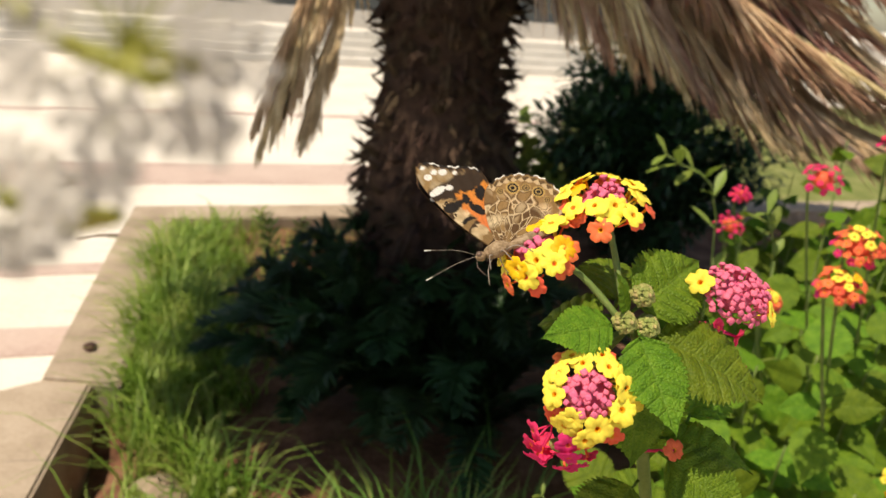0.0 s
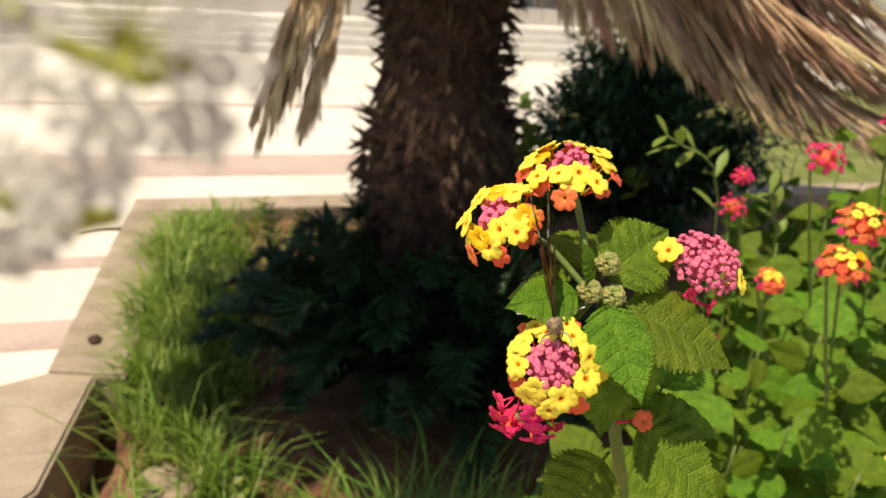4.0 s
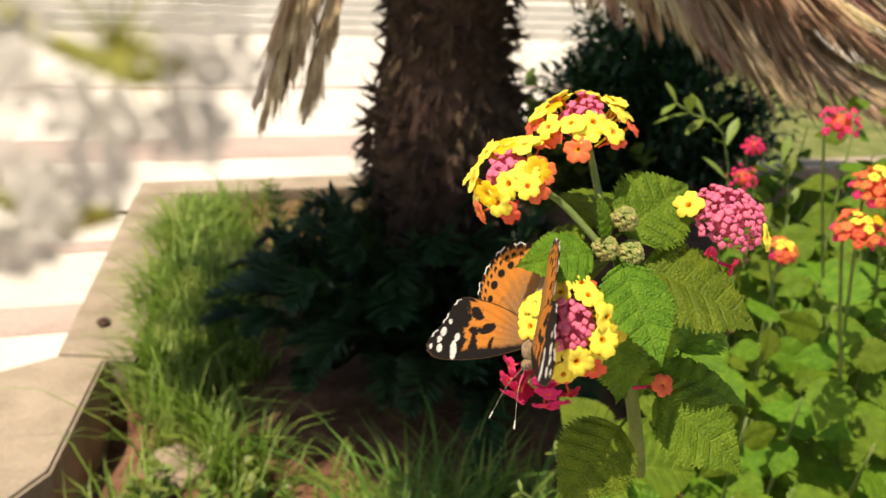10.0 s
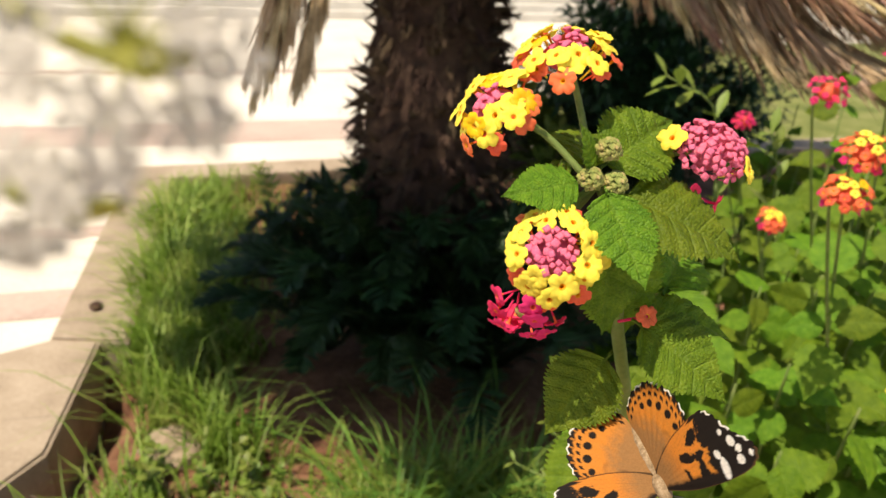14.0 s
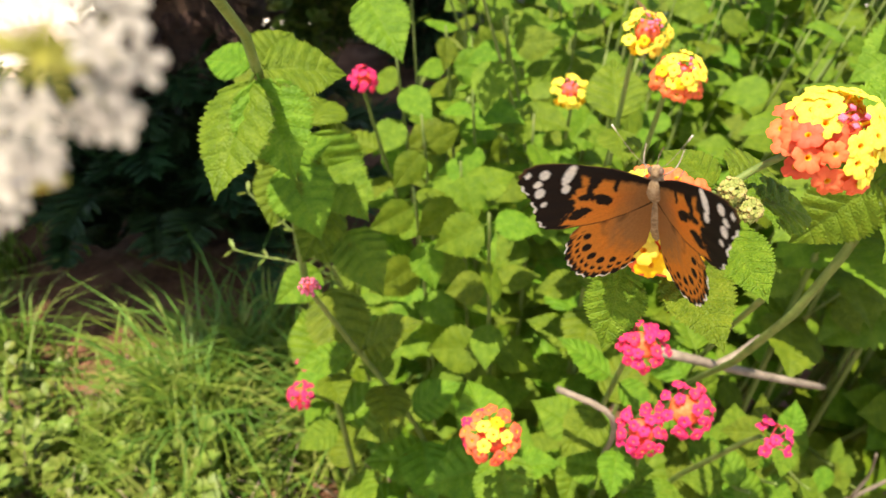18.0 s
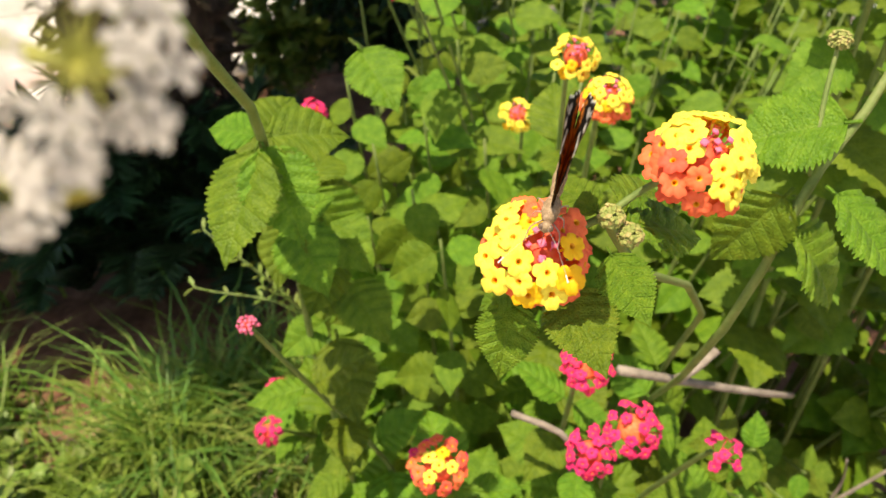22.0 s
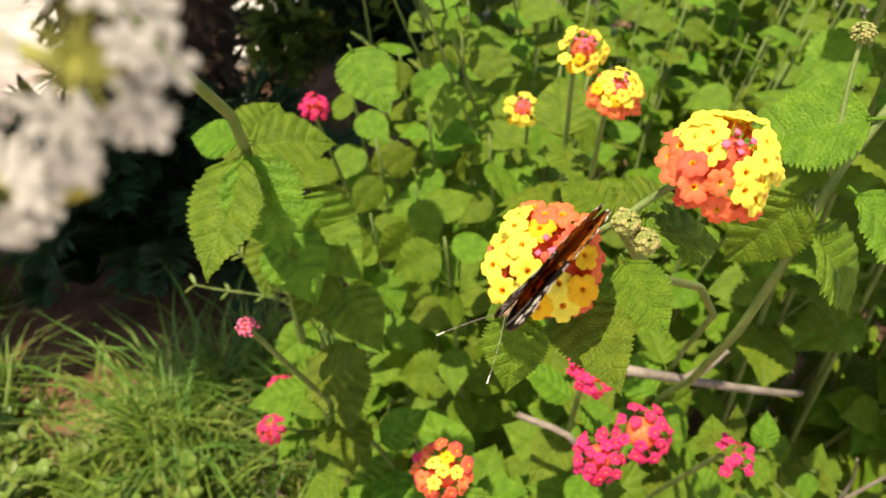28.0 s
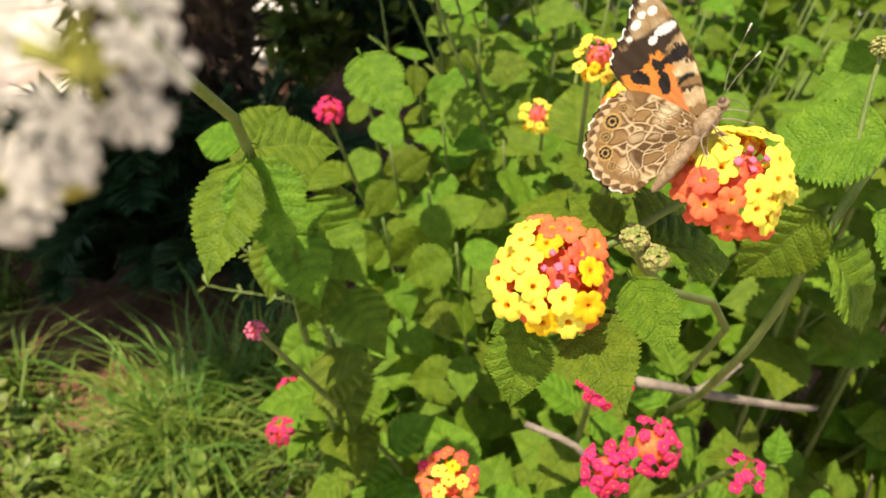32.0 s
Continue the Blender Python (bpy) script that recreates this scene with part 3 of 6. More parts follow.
# ---- dense shrubs before the far kerb ----
def shrub(at, half, tall, count, size, material, seed, label, name="shrub"):
    """A dense shrub: a few stems, and small leaves in clumps through a lobed crown."""
    r = random.Random(seed)
    owner = thing(name, pose(*at), label, "shrub")
    for k in range(5):
        a = math.tau * k / 5
        foot, top = Vector((math.cos(a) * 0.04, math.sin(a) * 0.04, -0.05)), Vector((math.cos(a) * half * 0.5, math.sin(a) * half * 0.4, tall * 0.7))
        v, f = tube(bend((foot, foot.lerp(top, 0.5) + UP * 0.06, top), 6), 0.014, 0.005, 6)
        part("stem", mesh_of("stem", v, f, M_WOOD), owner)
    verts, faces = [], []
    clumps = []
    for k in range(46):
        d = Vector((r.gauss(0, 1), r.gauss(0, 1), r.gauss(0, 1))).normalized() * r.uniform(0.35, 1.0) ** 0.5
        clumps.append((Vector((d.x * half * 0.84, d.y * half * 0.7, tall * (0.52 + 0.40 * d.z))), half * r.uniform(0.18, 0.34)))
    for k in range(count):
        c, reach = clumps[k % len(clumps)]
        d = Vector((r.gauss(0, 1), r.gauss(0, 1), r.gauss(0, 1))).normalized()
        q = c + d * reach * r.uniform(0.4, 1.05)
        m = frame_of(d + Vector((r.gauss(0, 0.5), r.gauss(0, 0.5), r.gauss(0, 0.4) - 0.1)), UP + d * 0.6, q, size * r.uniform(0.7, 1.2))
        b = len(verts)
        verts += [m @ Vector(p) for p in ((0, 0, 0), (-0.2, 0.4, 0.05), (0, 0.45, -0.02), (0.2, 0.4, 0.05), (0, 1, -0.08))]
        faces += [(b, b + 2, b + 1), (b, b + 3, b + 2), (b + 1, b + 2, b + 4), (b + 2, b + 3, b + 4)]
    part("crown", mesh_of("crown", verts, faces, material), owner)


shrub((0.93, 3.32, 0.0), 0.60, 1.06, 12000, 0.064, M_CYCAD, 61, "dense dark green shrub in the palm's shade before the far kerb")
shrub((0.41, 3.0, 0.12), 0.17, 0.40, 1400, 0.045, M_TUFT, 62, "small light green shrub beside the dark one")


# ---- lantana ----
def leaf_mesh(name, material, wide=0.62, droop=0.2, fold=0.16, teeth=13, ripple=0.022, stalk=0.12, cols=6, curl=0.0):
    """A toothed, veined leaf along +y, one unit long, upper side to +z: folded at its midrib, quilted between the side veins."""
    verts, faces = [], []
    rows = teeth * 3
    for i in range(rows + 1):
        u = i / rows
        w = 0.5 * wide * (math.sin(math.pi * u ** 0.66) ** (0.72 if u < 0.35 else 1.12) if 0 < u < 1 else 0)
        w = max(w, 0.006)
        for j in range(-cols, cols + 1):
            v = j / cols
            edge = 1 + (0.055, 0.085, -0.06)[i % 3] * (abs(v) > 0.99) * (0.08 < u < 0.97)
            x = w * v * edge
            y = stalk + (1 - stalk) * u + 0.10 * abs(v) * w * (1 if u < 0.9 else 0)
            vein = 1.6 * abs(math.sin(math.pi * (u * 7 - abs(v) * 1.1))) ** 0.7 - 1
            z = fold * abs(x) * 1.2 - 0.5 * fold * x * x * 6 + ripple * vein * min(1, abs(v) * 2.2) * (1 - u) ** 0.3 - ripple * 0.8 * max(0, 1 - abs(v) * 6)
            z -= droop * u * u + curl * (abs(v) ** 2) * w
            verts.append((x, y, z))
    n = 2 * cols + 1
    for i in range(rows):
        for j in range(n - 1):
            a = i * n + j
            faces.append((a, a + 1, a + n + 1, a + n))
    tube([Vector((0, 0, 0)), Vector((0, stalk * 0.5, 0.004)), Vector((0, stalk * 1.2, 0.0))], 0.018, 0.014, 5, verts, faces)
    return mesh_of(name, verts, faces, material)


LEAF_SHAPES = ((0.66, 0.18, 0.20, 22, 0.0), (0.74, 0.28, 0.25, 23, 0.05), (0.62, 0.10, 0.15, 21, 0.1), (0.70, 0.36, 0.3, 24, 0.0))
LEAVES = [leaf_mesh("leaf", M_LEAF, w, d, f, t, 0.026, 0.1, curl=c) for w, d, f, t, c in LEAF_SHAPES]
# the same leaves with fewer teeth, for the shrub's depth
PLAIN_LEAVES = [leaf_mesh("leaf", M_LEAF, w, d, f, 11, 0.014, 0.1, 3, c) for w, d, f, t, c in LEAF_SHAPES]


def floret_mesh(name, petal, throat, seed, lobes=5):
    """A small trumpet flower, one unit across, open towards +z: a tube, a throat and rounded, notched lobes."""
    r = random.Random(seed)
    verts, faces = [], []
    n = lobes * 6
    for ring, (rad, z) in enumerate(((0.04, -1.0), (0.045, -0.25), (0.06, -0.02))):
        for k in range(n):
            a = math.tau * k / n
            verts.append((rad * math.cos(a), rad * math.sin(a), z))
    tilt = [r.uniform(-0.16, 0.16) for _ in range(lobes)]
    size = [r.uniform(0.84, 1.10) for _ in range(lobes)]
    for rad, z in ((0.105, 0.035), (0.30, 0.03), (0.43, 0.015), (0.5, -0.035)):
        for k in range(n):
            a = math.tau * k / n
            lobe, ph = k // 6, (k % 6 + 0.5) / 6
            shape = (0.66, 0.95, 1.05, 0.99, 1.06, 0.93)[k % 6]
            reach = 0.15 + (rad - 0.15) * shape * size[lobe] if rad > 0.2 else rad
            wave = 0.028 * math.sin(math.tau * 1.5 * ph) + 0.035 * math.sin(math.pi * ph)
            verts.append((reach * math.cos(a), reach * math.sin(a), z + tilt[lobe] * (rad - 0.15) * 1.6 + wave * (rad > 0.25)))
    for ring in range(6):
        for k in range(n):
            a, b = ring * n + k, ring * n + (k + 1) % n
            faces.append((a, b, b + n, a + n, 1 if ring in (1, 2) else 0))
    return mesh_of(name, verts, faces, [petal, throat])


def bud_mesh(name, material):
    """An unopened floret: a slim tube under a squarish, puckered cap."""
    verts, faces = [], []
    for rad, z in ((0.08, -1.0), (0.12, -0.25), (0.30, -0.05), (0.36, 0.12), (0.22, 0.26), (0.04, 0.22)):
        for k in range(8):
            a = math.tau * k / 8
            q = rad * (1 + (0.34 if 0.0 < z else 0.1) * (k % 2))
            verts.append((q * math.cos(a), q * math.sin(a), z))
    for ring in range(5):
        for k in range(8):
            a, b = ring * 8 + k, ring * 8 + (k + 1) % 8
            faces.append((a, b, b + 8, a + 8))
    faces.append(tuple(40 + k for k in range(8)))
    return mesh_of(name, verts, faces, material)


FLORETS = {
    "yellow": [floret_mesh("floret", M_YELLOW, M_THROAT, s, 4 + s % 2) for s in (1, 2, 3, 11, 12)],
    "gold": [floret_mesh("floret", M_GOLD, M_THROAT, s, 4 + s % 2) for s in (4, 5, 13)],
    "coral": [floret_mesh("floret", M_CORAL, M_THROAT, s) for s in (6, 7)],
    "magenta": [floret_mesh("floret", M_MAGENTA, M_CORAL, s) for s in (8, 9)],
    "bud": [bud_mesh("floret_bud", M_PINK)],
    "green": [bud_mesh("green_bud", M_BUD)],
}
SIZE = {"yellow": 0.0079, "gold": 0.0078, "coral": 0.0077, "magenta": 0.0074, "bud": 0.0027, "green": 0.0019}

# rings of florets: degrees from the head's axis, how many, of which colour
FULL = ((0, 1, "bud"), (9, 5, "bud"), (16, 9, "bud"), (23, 12, "bud"), (29, 14, "bud"), (48, 8, "yellow"), (72, 9, "yellow"), (94, 8, "coral"))
CROWNED = ((0, 1, "bud"), (11, 6, "bud"), (20, 9, "bud"), (42, 7, "yellow"), (66, 8, "yellow"), (92, 8, "coral"))
OPEN = ((4, 1, "bud"), (15, 4, "bud"), (33, 6, "yellow"), (56, 10, "yellow"), (79, 12, "coral"), (102, 12, "coral"), (124, 8, "coral"))
WARM = ((0, 1, "yellow"), (30, 4, "yellow"), (56, 8, "coral"), (80, 10, "coral"), (104, 8, "magenta"))
YELLOW = ((0, 1, "bud"), (14, 5, "bud"), (26, 7, "bud"), (54, 7, "yellow"), (80, 9, "yellow"), (100, 5, "gold"))
ROSE = ((8, 1, "magenta"), (38, 5, "magenta"), (66, 8, "magenta"), (94, 8, "magenta"))
LOOSE = ((30, 2, "magenta"), (65, 4, "magenta"), (95, 4, "magenta"))
BALL = ((0, 1, "bud"), (14, 6, "bud"), (27, 11, "bud"), (40, 16, "bud"), (53, 20, "bud"), (66, 22, "bud"), (79, 23, "bud"), (92, 21, "bud"))
TINY = ((0, 1, "bud"), (30, 6, "bud"), (60, 10, "bud"), (90, 11, "bud"))
KNOB = ((0, 1, "green"), (18, 6, "green"), (36, 11, "green"), (54, 15, "green"), (72, 17, "green"), (90, 17, "green"), (110, 14, "green"))


def head(owner, at, axis, radius, rings, seed, flat=0.8, label="", core=None, older=None):
    """A rounded flower head as a part of owner, whose florets are its own parts; at and axis are in the world."""
    r = random.Random(seed)
    local = owner.matrix_basis.inverted() @ Vector(at)
    verts, faces = [], []
    inner = radius * (0.3 if rings is LOOSE else 0.62)
    for i in range(7):
        th = math.pi * i / 6
        for k in range(10):
            a = math.tau * k / 10
            verts.append((inner * math.sin(th) * math.cos(a), inner * math.sin(th) * math.sin(a), inner * flat * math.cos(th)))
    for i in range(6):
        for k in range(10):
            a, b = i * 10 + k, i * 10 + (k + 1) % 10
            faces.append((a, a + 10, b + 10, b))
    m = Matrix.Translation(local) @ Vector(axis).to_track_quat("Z", "Y").to_matrix().to_4x4() @ Matrix.Rotation(r.uniform(0, 6), 4, "Z")
    top = part("flower_head", mesh_of("flower_head", verts, faces, core or M_CORAL), owner, m, label)
    tiny_v, tiny_f = [], []
    for deg, count, colour in rings:
        for k in range(count):
            if r.random() < 0.05 and count > 4:
                continue
            th = radians(deg + r.uniform(-5, 5))
            a = math.tau * (k + r.uniform(-0.22, 0.22)) / count + deg
            d = Vector((math.sin(th) * math.cos(a), math.sin(th) * math.sin(a), math.cos(th) * flat))
            out = (d + Vector((r.uniform(-0.38, 0.38), r.uniform(-0.38, 0.38), 0.85 + r.uniform(-0.25, 0.25)))).normalized()
            c = colour if colour != "yellow" or r.random() < 0.9 else "gold"
            if older and deg > 20:
                c = "coral" if (m.to_3x3() @ d).dot(Vector(older)) > 0.28 + 0.1 * r.random() else c if deg >= 100 else "gold" if seed == 41 and r.random() < 0.5 else "yellow"
            q = Matrix.Translation(d * radius * r.uniform(0.92, 1.16)) @ out.to_track_quat("Z", "Y").to_matrix().to_4x4()
            s = SIZE[c] * (r.uniform(0.72, 1.22) if c == "bud" else r.uniform(0.88, 1.1))
            shape, q = r.choice(FLORETS[c]), q @ Matrix.Rotation(r.uniform(0, 6), 4, "Z") @ Matrix.Scale(s, 4)
            if c == "green":
                b = len(tiny_v)
                tiny_v += [q @ v.co for v in shape.vertices]
                tiny_f += [tuple(b + i for i in p.vertices) for p in shape.polygons]
            else:
                part("floret_bud" if c == "bud" else "floret", shape, top, q)
    if tiny_v:
        part("bud_knob", mesh_of("bud_knob", tiny_v, tiny_f, M_BUD), top)
    return top


def stalk(owner, points, r0, r1, name="stem", material=None, sides=7, n=10):
    inv = owner.matrix_basis.inverted()
    v, f = tube([inv @ q for q in bend(points, n)], r0, r1, sides)
    return part(name, mesh_of(name, v, f, material or M_STEM), owner)


def leaf(owner, base, tip, up, kind=0, size=1.0, shapes=None):
    """A leaf from base to tip; up is the way that its upper side looks."""
    inv = owner.matrix_basis.inverted()
    b, t = Vector(base), Vector(tip)
    return part("leaf", (shapes or LEAVES)[kind % 4], owner, inv @ frame_of(t - b, up, b, (t - b).length * size))


def shoot(points, r0, r1, seed, label, group="lantana shoots", length=0.05, gap=0.05, start=0.25, stop=1.0, name="lantana_shoot", lean=0.35, wood=False, droop=0.0, shapes=None, clear=()):
    """A leafy lantana shoot: a stem through points with crossed pairs of leaves."""
    r = random.Random(seed)
    base = Vector(points[0])
    s = thing(name, Matrix.Translation(base), label, "lantana", group)
    stalk(s, points, r0, r1, material=M_WOOD if wood else None)
    line = bend(points, 40)
    total = sum((line[i + 1] - line[i]).length for i in range(40))
    run, nxt, turn = 0.0, total * start, r.uniform(0, 6)
    for i in range(40):
        run += (line[i + 1] - line[i]).length
        if run < nxt or run > total * stop:
            continue
        nxt = run + gap * r.uniform(0.7, 1.2)
        turn += math.pi / 2 + r.uniform(-0.2, 0.2)
        way = (line[i + 1] - line[i]).normalized()
        side = way.orthogonal().normalized()
        for sign in (0, math.pi):
            if r.random() < 0.08:
                continue
            out = Matrix.Rotation(turn + sign, 3, way) @ side
            grow = length * r.uniform(0.65, 1.15) * (1 - 0.35 * (run / total) ** 3)
            d = (out + way * r.uniform(0.1, 0.5) + UP * r.uniform(-0.45, lean)).normalized()
            sag = droop * r.uniform(0.4, 1.2)
            d = (d - UP * 0.5 * sag).normalized()
            if any((line[i] + d * grow * 0.6 - Vector(q)).length < reach for q, reach in clear):
                continue
            leaf(s, line[i], line[i] + d * grow, (UP * (1 - 0.75 * sag) + way * 0.3 * (1 - sag) - out * 0.2 + Vector((-0.1 + r.uniform(-0.55, 0.55), -0.45 - 0.35 * sag + r.uniform(-0.4, 0.4), r.uniform(-0.1, 0.4)))).normalized(), r.randrange(4), 1.0, shapes)
    return s


# the shoot that stands before the palm, which the wind sways
FRONT_BASE = (0.17, 0.62, 0.0)
front = shoot([FRONT_BASE, (0.10, 0.47, 0.66), (0.085, 0.375, 0.90), (0.062, 0.275, 0.985), (0.046, 0.247, 1.03), (0.036, 0.239, 1.075), (0.030, 0.238, 1.09)],
              0.0030, 0.0017, 21, "tall sunlit lantana shoot with yellow, pink and coral flower heads", length=0.070, gap=0.07, start=0.30, stop=0.60)
TIP_LEAVES = (
    ((0.0290, 0.2379, 1.0929), (0.0557, 0.2565, 1.1064), (0.1, -0.75, 0.65), 0), ((0.0257, 0.2358, 1.0901), (0.0033, 0.2266, 1.0900), (0, -0.6, 0.8), 2),
    ((0.0303, 0.2347, 1.0901), (0.0390, 0.2103, 1.0730), (0.2, -0.75, 0.65), 2), ((0.0344, 0.2387, 1.0866), (0.0714, 0.2284, 1.0794), (0.0, -0.4, 0.92), 1),
    ((0.0437, 0.2336, 1.0500), (0.0693, 0.2151, 1.0400), (0.1, -0.6, 0.8), 1), ((0.0369, 0.2412, 1.0761), (0.0471, 0.2395, 1.0358), (0.2, -0.9, 0.3), 0),
    ((0.0250, 0.2430, 1.0892), (0.0042, 0.2600, 1.0825), (-0.2, -0.3, 0.9), 1), ((0.0287, 0.2511, 1.0884), (0.0343, 0.2848, 1.0974), (0, -0.6, 0.8), 0),
    ((0.0283, 0.2367, 1.0925), (0.0236, 0.2340, 1.1064), (0.8, -0.5, 0.2), 2), ((0.0400, 0.2347, 1.0383), (0.0201, 0.2189, 1.0206), (-0.2, -0.8, 0.6), 1),
    ((0.0574, 0.2494, 1.0501), (0.0734, 0.2749, 1.0621), (0, -0.6, 0.8), 3), ((0.0466, 0.2442, 1.0475), (0.0759, 0.2387, 1.0507), (0.1, -0.1, 1), 3),
    ((0.0340, 0.2396, 1.0805), (0.0361, 0.2231, 1.0506), (0.3, -0.9, 0.3), 0),
)
# leaves that hang at two nodes below the flowers
NODE_LEAVES = (
    ((0.0785, 0.348, 0.927), (0.0483, 0.3129, 0.882), (-0.6, -0.7, 0.3), 2),
    ((0.0785, 0.348, 0.927), (0.0873, 0.3099, 0.8876), (-0.1, -0.85, 0.5), 0),
    ((0.0785, 0.348, 0.927), (0.1227, 0.3477, 0.9277), (0.1, -0.6, 0.8), 1),
    ((0.0785, 0.348, 0.927), (0.0543, 0.3603, 0.9349), (-0.3, -0.6, 0.75), 3),
    ((0.0785, 0.348, 0.927), (0.1012, 0.3747, 0.9406), (0, -0.7, 0.7), 0),
    ((0.0885, 0.392, 0.862), (0.1164, 0.3897, 0.8712), (0.1, -0.6, 0.8), 2),
    ((0.0885, 0.392, 0.862), (0.1019, 0.3547, 0.8297), (0.1, -0.85, 0.5), 1),
    ((0.0885, 0.392, 0.862), (0.0738, 0.3666, 0.8313), (-0.2, -0.85, 0.4), 0),
    ((0.0885, 0.392, 0.862), (0.0728, 0.4174, 0.875), (-0.2, -0.5, 0.85), 3),
)
# broad leaves lower on its stem
LOW_LEAVES = (
    ((0.1030, 0.4164, 0.8721), (0.0773, 0.3828, 0.8438), 1.1), ((0.1037, 0.4153, 0.8707), (0.1258, 0.4017, 0.8207), 1.1),
    ((0.1125, 0.4495, 0.7332), (0.1124, 0.3929, 0.7006), 1.15), ((0.1090, 0.4551, 0.7405), (0.0707, 0.4373, 0.7312), 1.0), ((0.0989, 0.4403, 0.7705), (0.1222, 0.4236, 0.7754), 1.2),
    ((0.1057, 0.4244, 0.8471), (0.1277, 0.3821, 0.8295), 1.1), ((0.1192, 0.4340, 0.8104), (0.0938, 0.3950, 0.7931), 1.1), ((0.1240, 0.4400, 0.7832), (0.1385, 0.3974, 0.7610), 1.1), ((0.1139, 0.4326, 0.8251), (0.0945, 0.4338, 0.8368), 1.1), ((0.1104, 0.4266, 0.8530), (0.1409, 0.4409, 0.8527), 1.1),
    ((0.0976, 0.4129, 0.8835), (0.0701, 0.4428, 0.8978), 1.2), ((0.1046, 0.4132, 0.8678), (0.1250, 0.4520, 0.8822), 1.1), ((0.1601, 0.5056, 0.9282), (0.1731, 0.4602, 0.9007), 1.1),
)
for k, (base, tip, size) in enumerate(LOW_LEAVES):
    leaf(front, base, tip, (-0.1, -0.75, 0.65), k, size)
for base, tip, up, kind in TIP_LEAVES + NODE_LEAVES:
    leaf(front, base, tip, up, kind)
node = (0.029, 0.238, 1.088)
for at, axis, radius, rings, seed, label in (
        ((0.021, 0.256, 1.120), (-0.1, -0.30, 0.95), 0.0118, CROWNED, 31, "domed head of yellow florets round pink buds"),
        ((0.001, 0.247, 1.1065), (-0.55, -0.45, 0.70), 0.0112, CROWNED, 32, "tilted head of yellow and coral florets"),
        ((0.017, 0.223, 1.0745), (-0.22, -0.80, 0.56), 0.0112, FULL, 33, "round head of yellow florets round pink buds"),
        ((0.063, 0.250, 1.0955), (0.10, -0.5, 0.86), 0.0092, BALL, 34, "tight ball of rose-pink buds"),
        ((0.011, 0.225, 1.056), (-0.3, -0.5, -0.7), 0.0085, LOOSE, 35, "drooping spent head of magenta florets")):
    c = Vector(at)
    stalk(front, [node, Vector(node).lerp(c, 0.5) + Vector((0, 0.004, 0.003)), c], 0.0011, 0.0009, "peduncle")
    head(front, at, axis, radius, rings, seed, 0.5 if rings is FULL else 0.42 if rings is CROWNED else 0.75, label, M_PINK if rings in (BALL, FULL, CROWNED) else M_BUD if rings is LOOSE else None)
for at, axis in (((0.051, 0.2475, 1.100), (-0.6, -0.5, 0.7)), ((0.0735, 0.246, 1.092), (0.7, -0.5, 0.4))):
    c = Vector(at)
    part("floret", FLORETS["yellow"][0], front, front.matrix_basis.inverted() @ Matrix.Translation(c) @ Vector(axis).to_track_quat("Z", "Y").to_matrix().to_4x4() @ Matrix.Scale(0.0085, 4))
for at in ((0.0268, 0.2345, 1.0915), (0.0335, 0.2350, 1.0905), (0.0312, 0.2370, 1.0990)):
    head(front, at, (0, -0.5, 0.85), 0.0027, KNOB, 36, 0.9, "knob of green-brown unopened buds", M_BUD)
for at, axis in (((0.0735, 0.262, 1.076), (0.8, -0.4, -0.2)), ((0.066, 0.262, 1.079), (0.3, -0.7, 0.1)), ((0.076, 0.262, 1.064), (0.6, -0.4, -0.5)), ((0.0475, 0.232, 1.052), (0.2, -0.7, 0.6))):
    c = Vector(at)
    part("floret", FLORETS["magenta" if at[2] > 1.06 else "coral"][0], front, front.matrix_basis.inverted() @ Matrix.Translation(c) @ Vector(axis).to_track_quat("Z", "Y").to_matrix().to_4x4() @ Matrix.Scale(0.0068, 4))
    stalk(front, [c, c - Vector(axis).normalized() * 0.009 - Vector((0.004, 0, 0))], 0.0005, 0.0005, "floret_tube", M_MAGENTA, 5, 3)

# the shoot on which the insect feeds later
side = shoot([(0.50, 0.62, 0.0), (0.46, 0.42, 0.55), (0.36, 0.25, 0.80), (0.27, 0.185, 0.885), (0.235, 0.158, 0.925), (0.228, 0.147, 0.937)],
             0.0023, 0.0013, 22, "sunlit lantana shoot with two round yellow and coral heads", length=0.060, gap=0.05, start=0.40, stop=0.66)
SIDE_LEAVES = (
    ((0.2110, 0.1420, 0.9209), (0.2100, 0.1145, 0.9120), (-0.25, -0.4, 0.88), 0),
    ((0.2238, 0.1416, 0.9296), (0.2264, 0.121, 0.9168), (-0.3, -0.55, 0.8), 2),
    ((0.23, 0.1465, 0.9327), (0.2597, 0.1435, 0.9298), (0, -0.35, 0.92), 1),
    ((0.1991, 0.1484, 0.9164), (0.1906, 0.1347, 0.8979), (-0.2, -0.75, 0.6), 3),
    ((0.2002, 0.1458, 0.9205), (0.1892, 0.1507, 0.9116), (-0.3, -0.5, 0.8), 2),
    ((0.2252, 0.1473, 0.9357), (0.2169, 0.1641, 0.9436), (-0.2, -0.5, 0.85), 0),
    ((0.2307, 0.1493, 0.9336), (0.2575, 0.1603, 0.9364), (0.1, -0.5, 0.86), 1),
)
for base, tip, up, kind in SIDE_LEAVES:
    leaf(side, base, tip, up, kind)
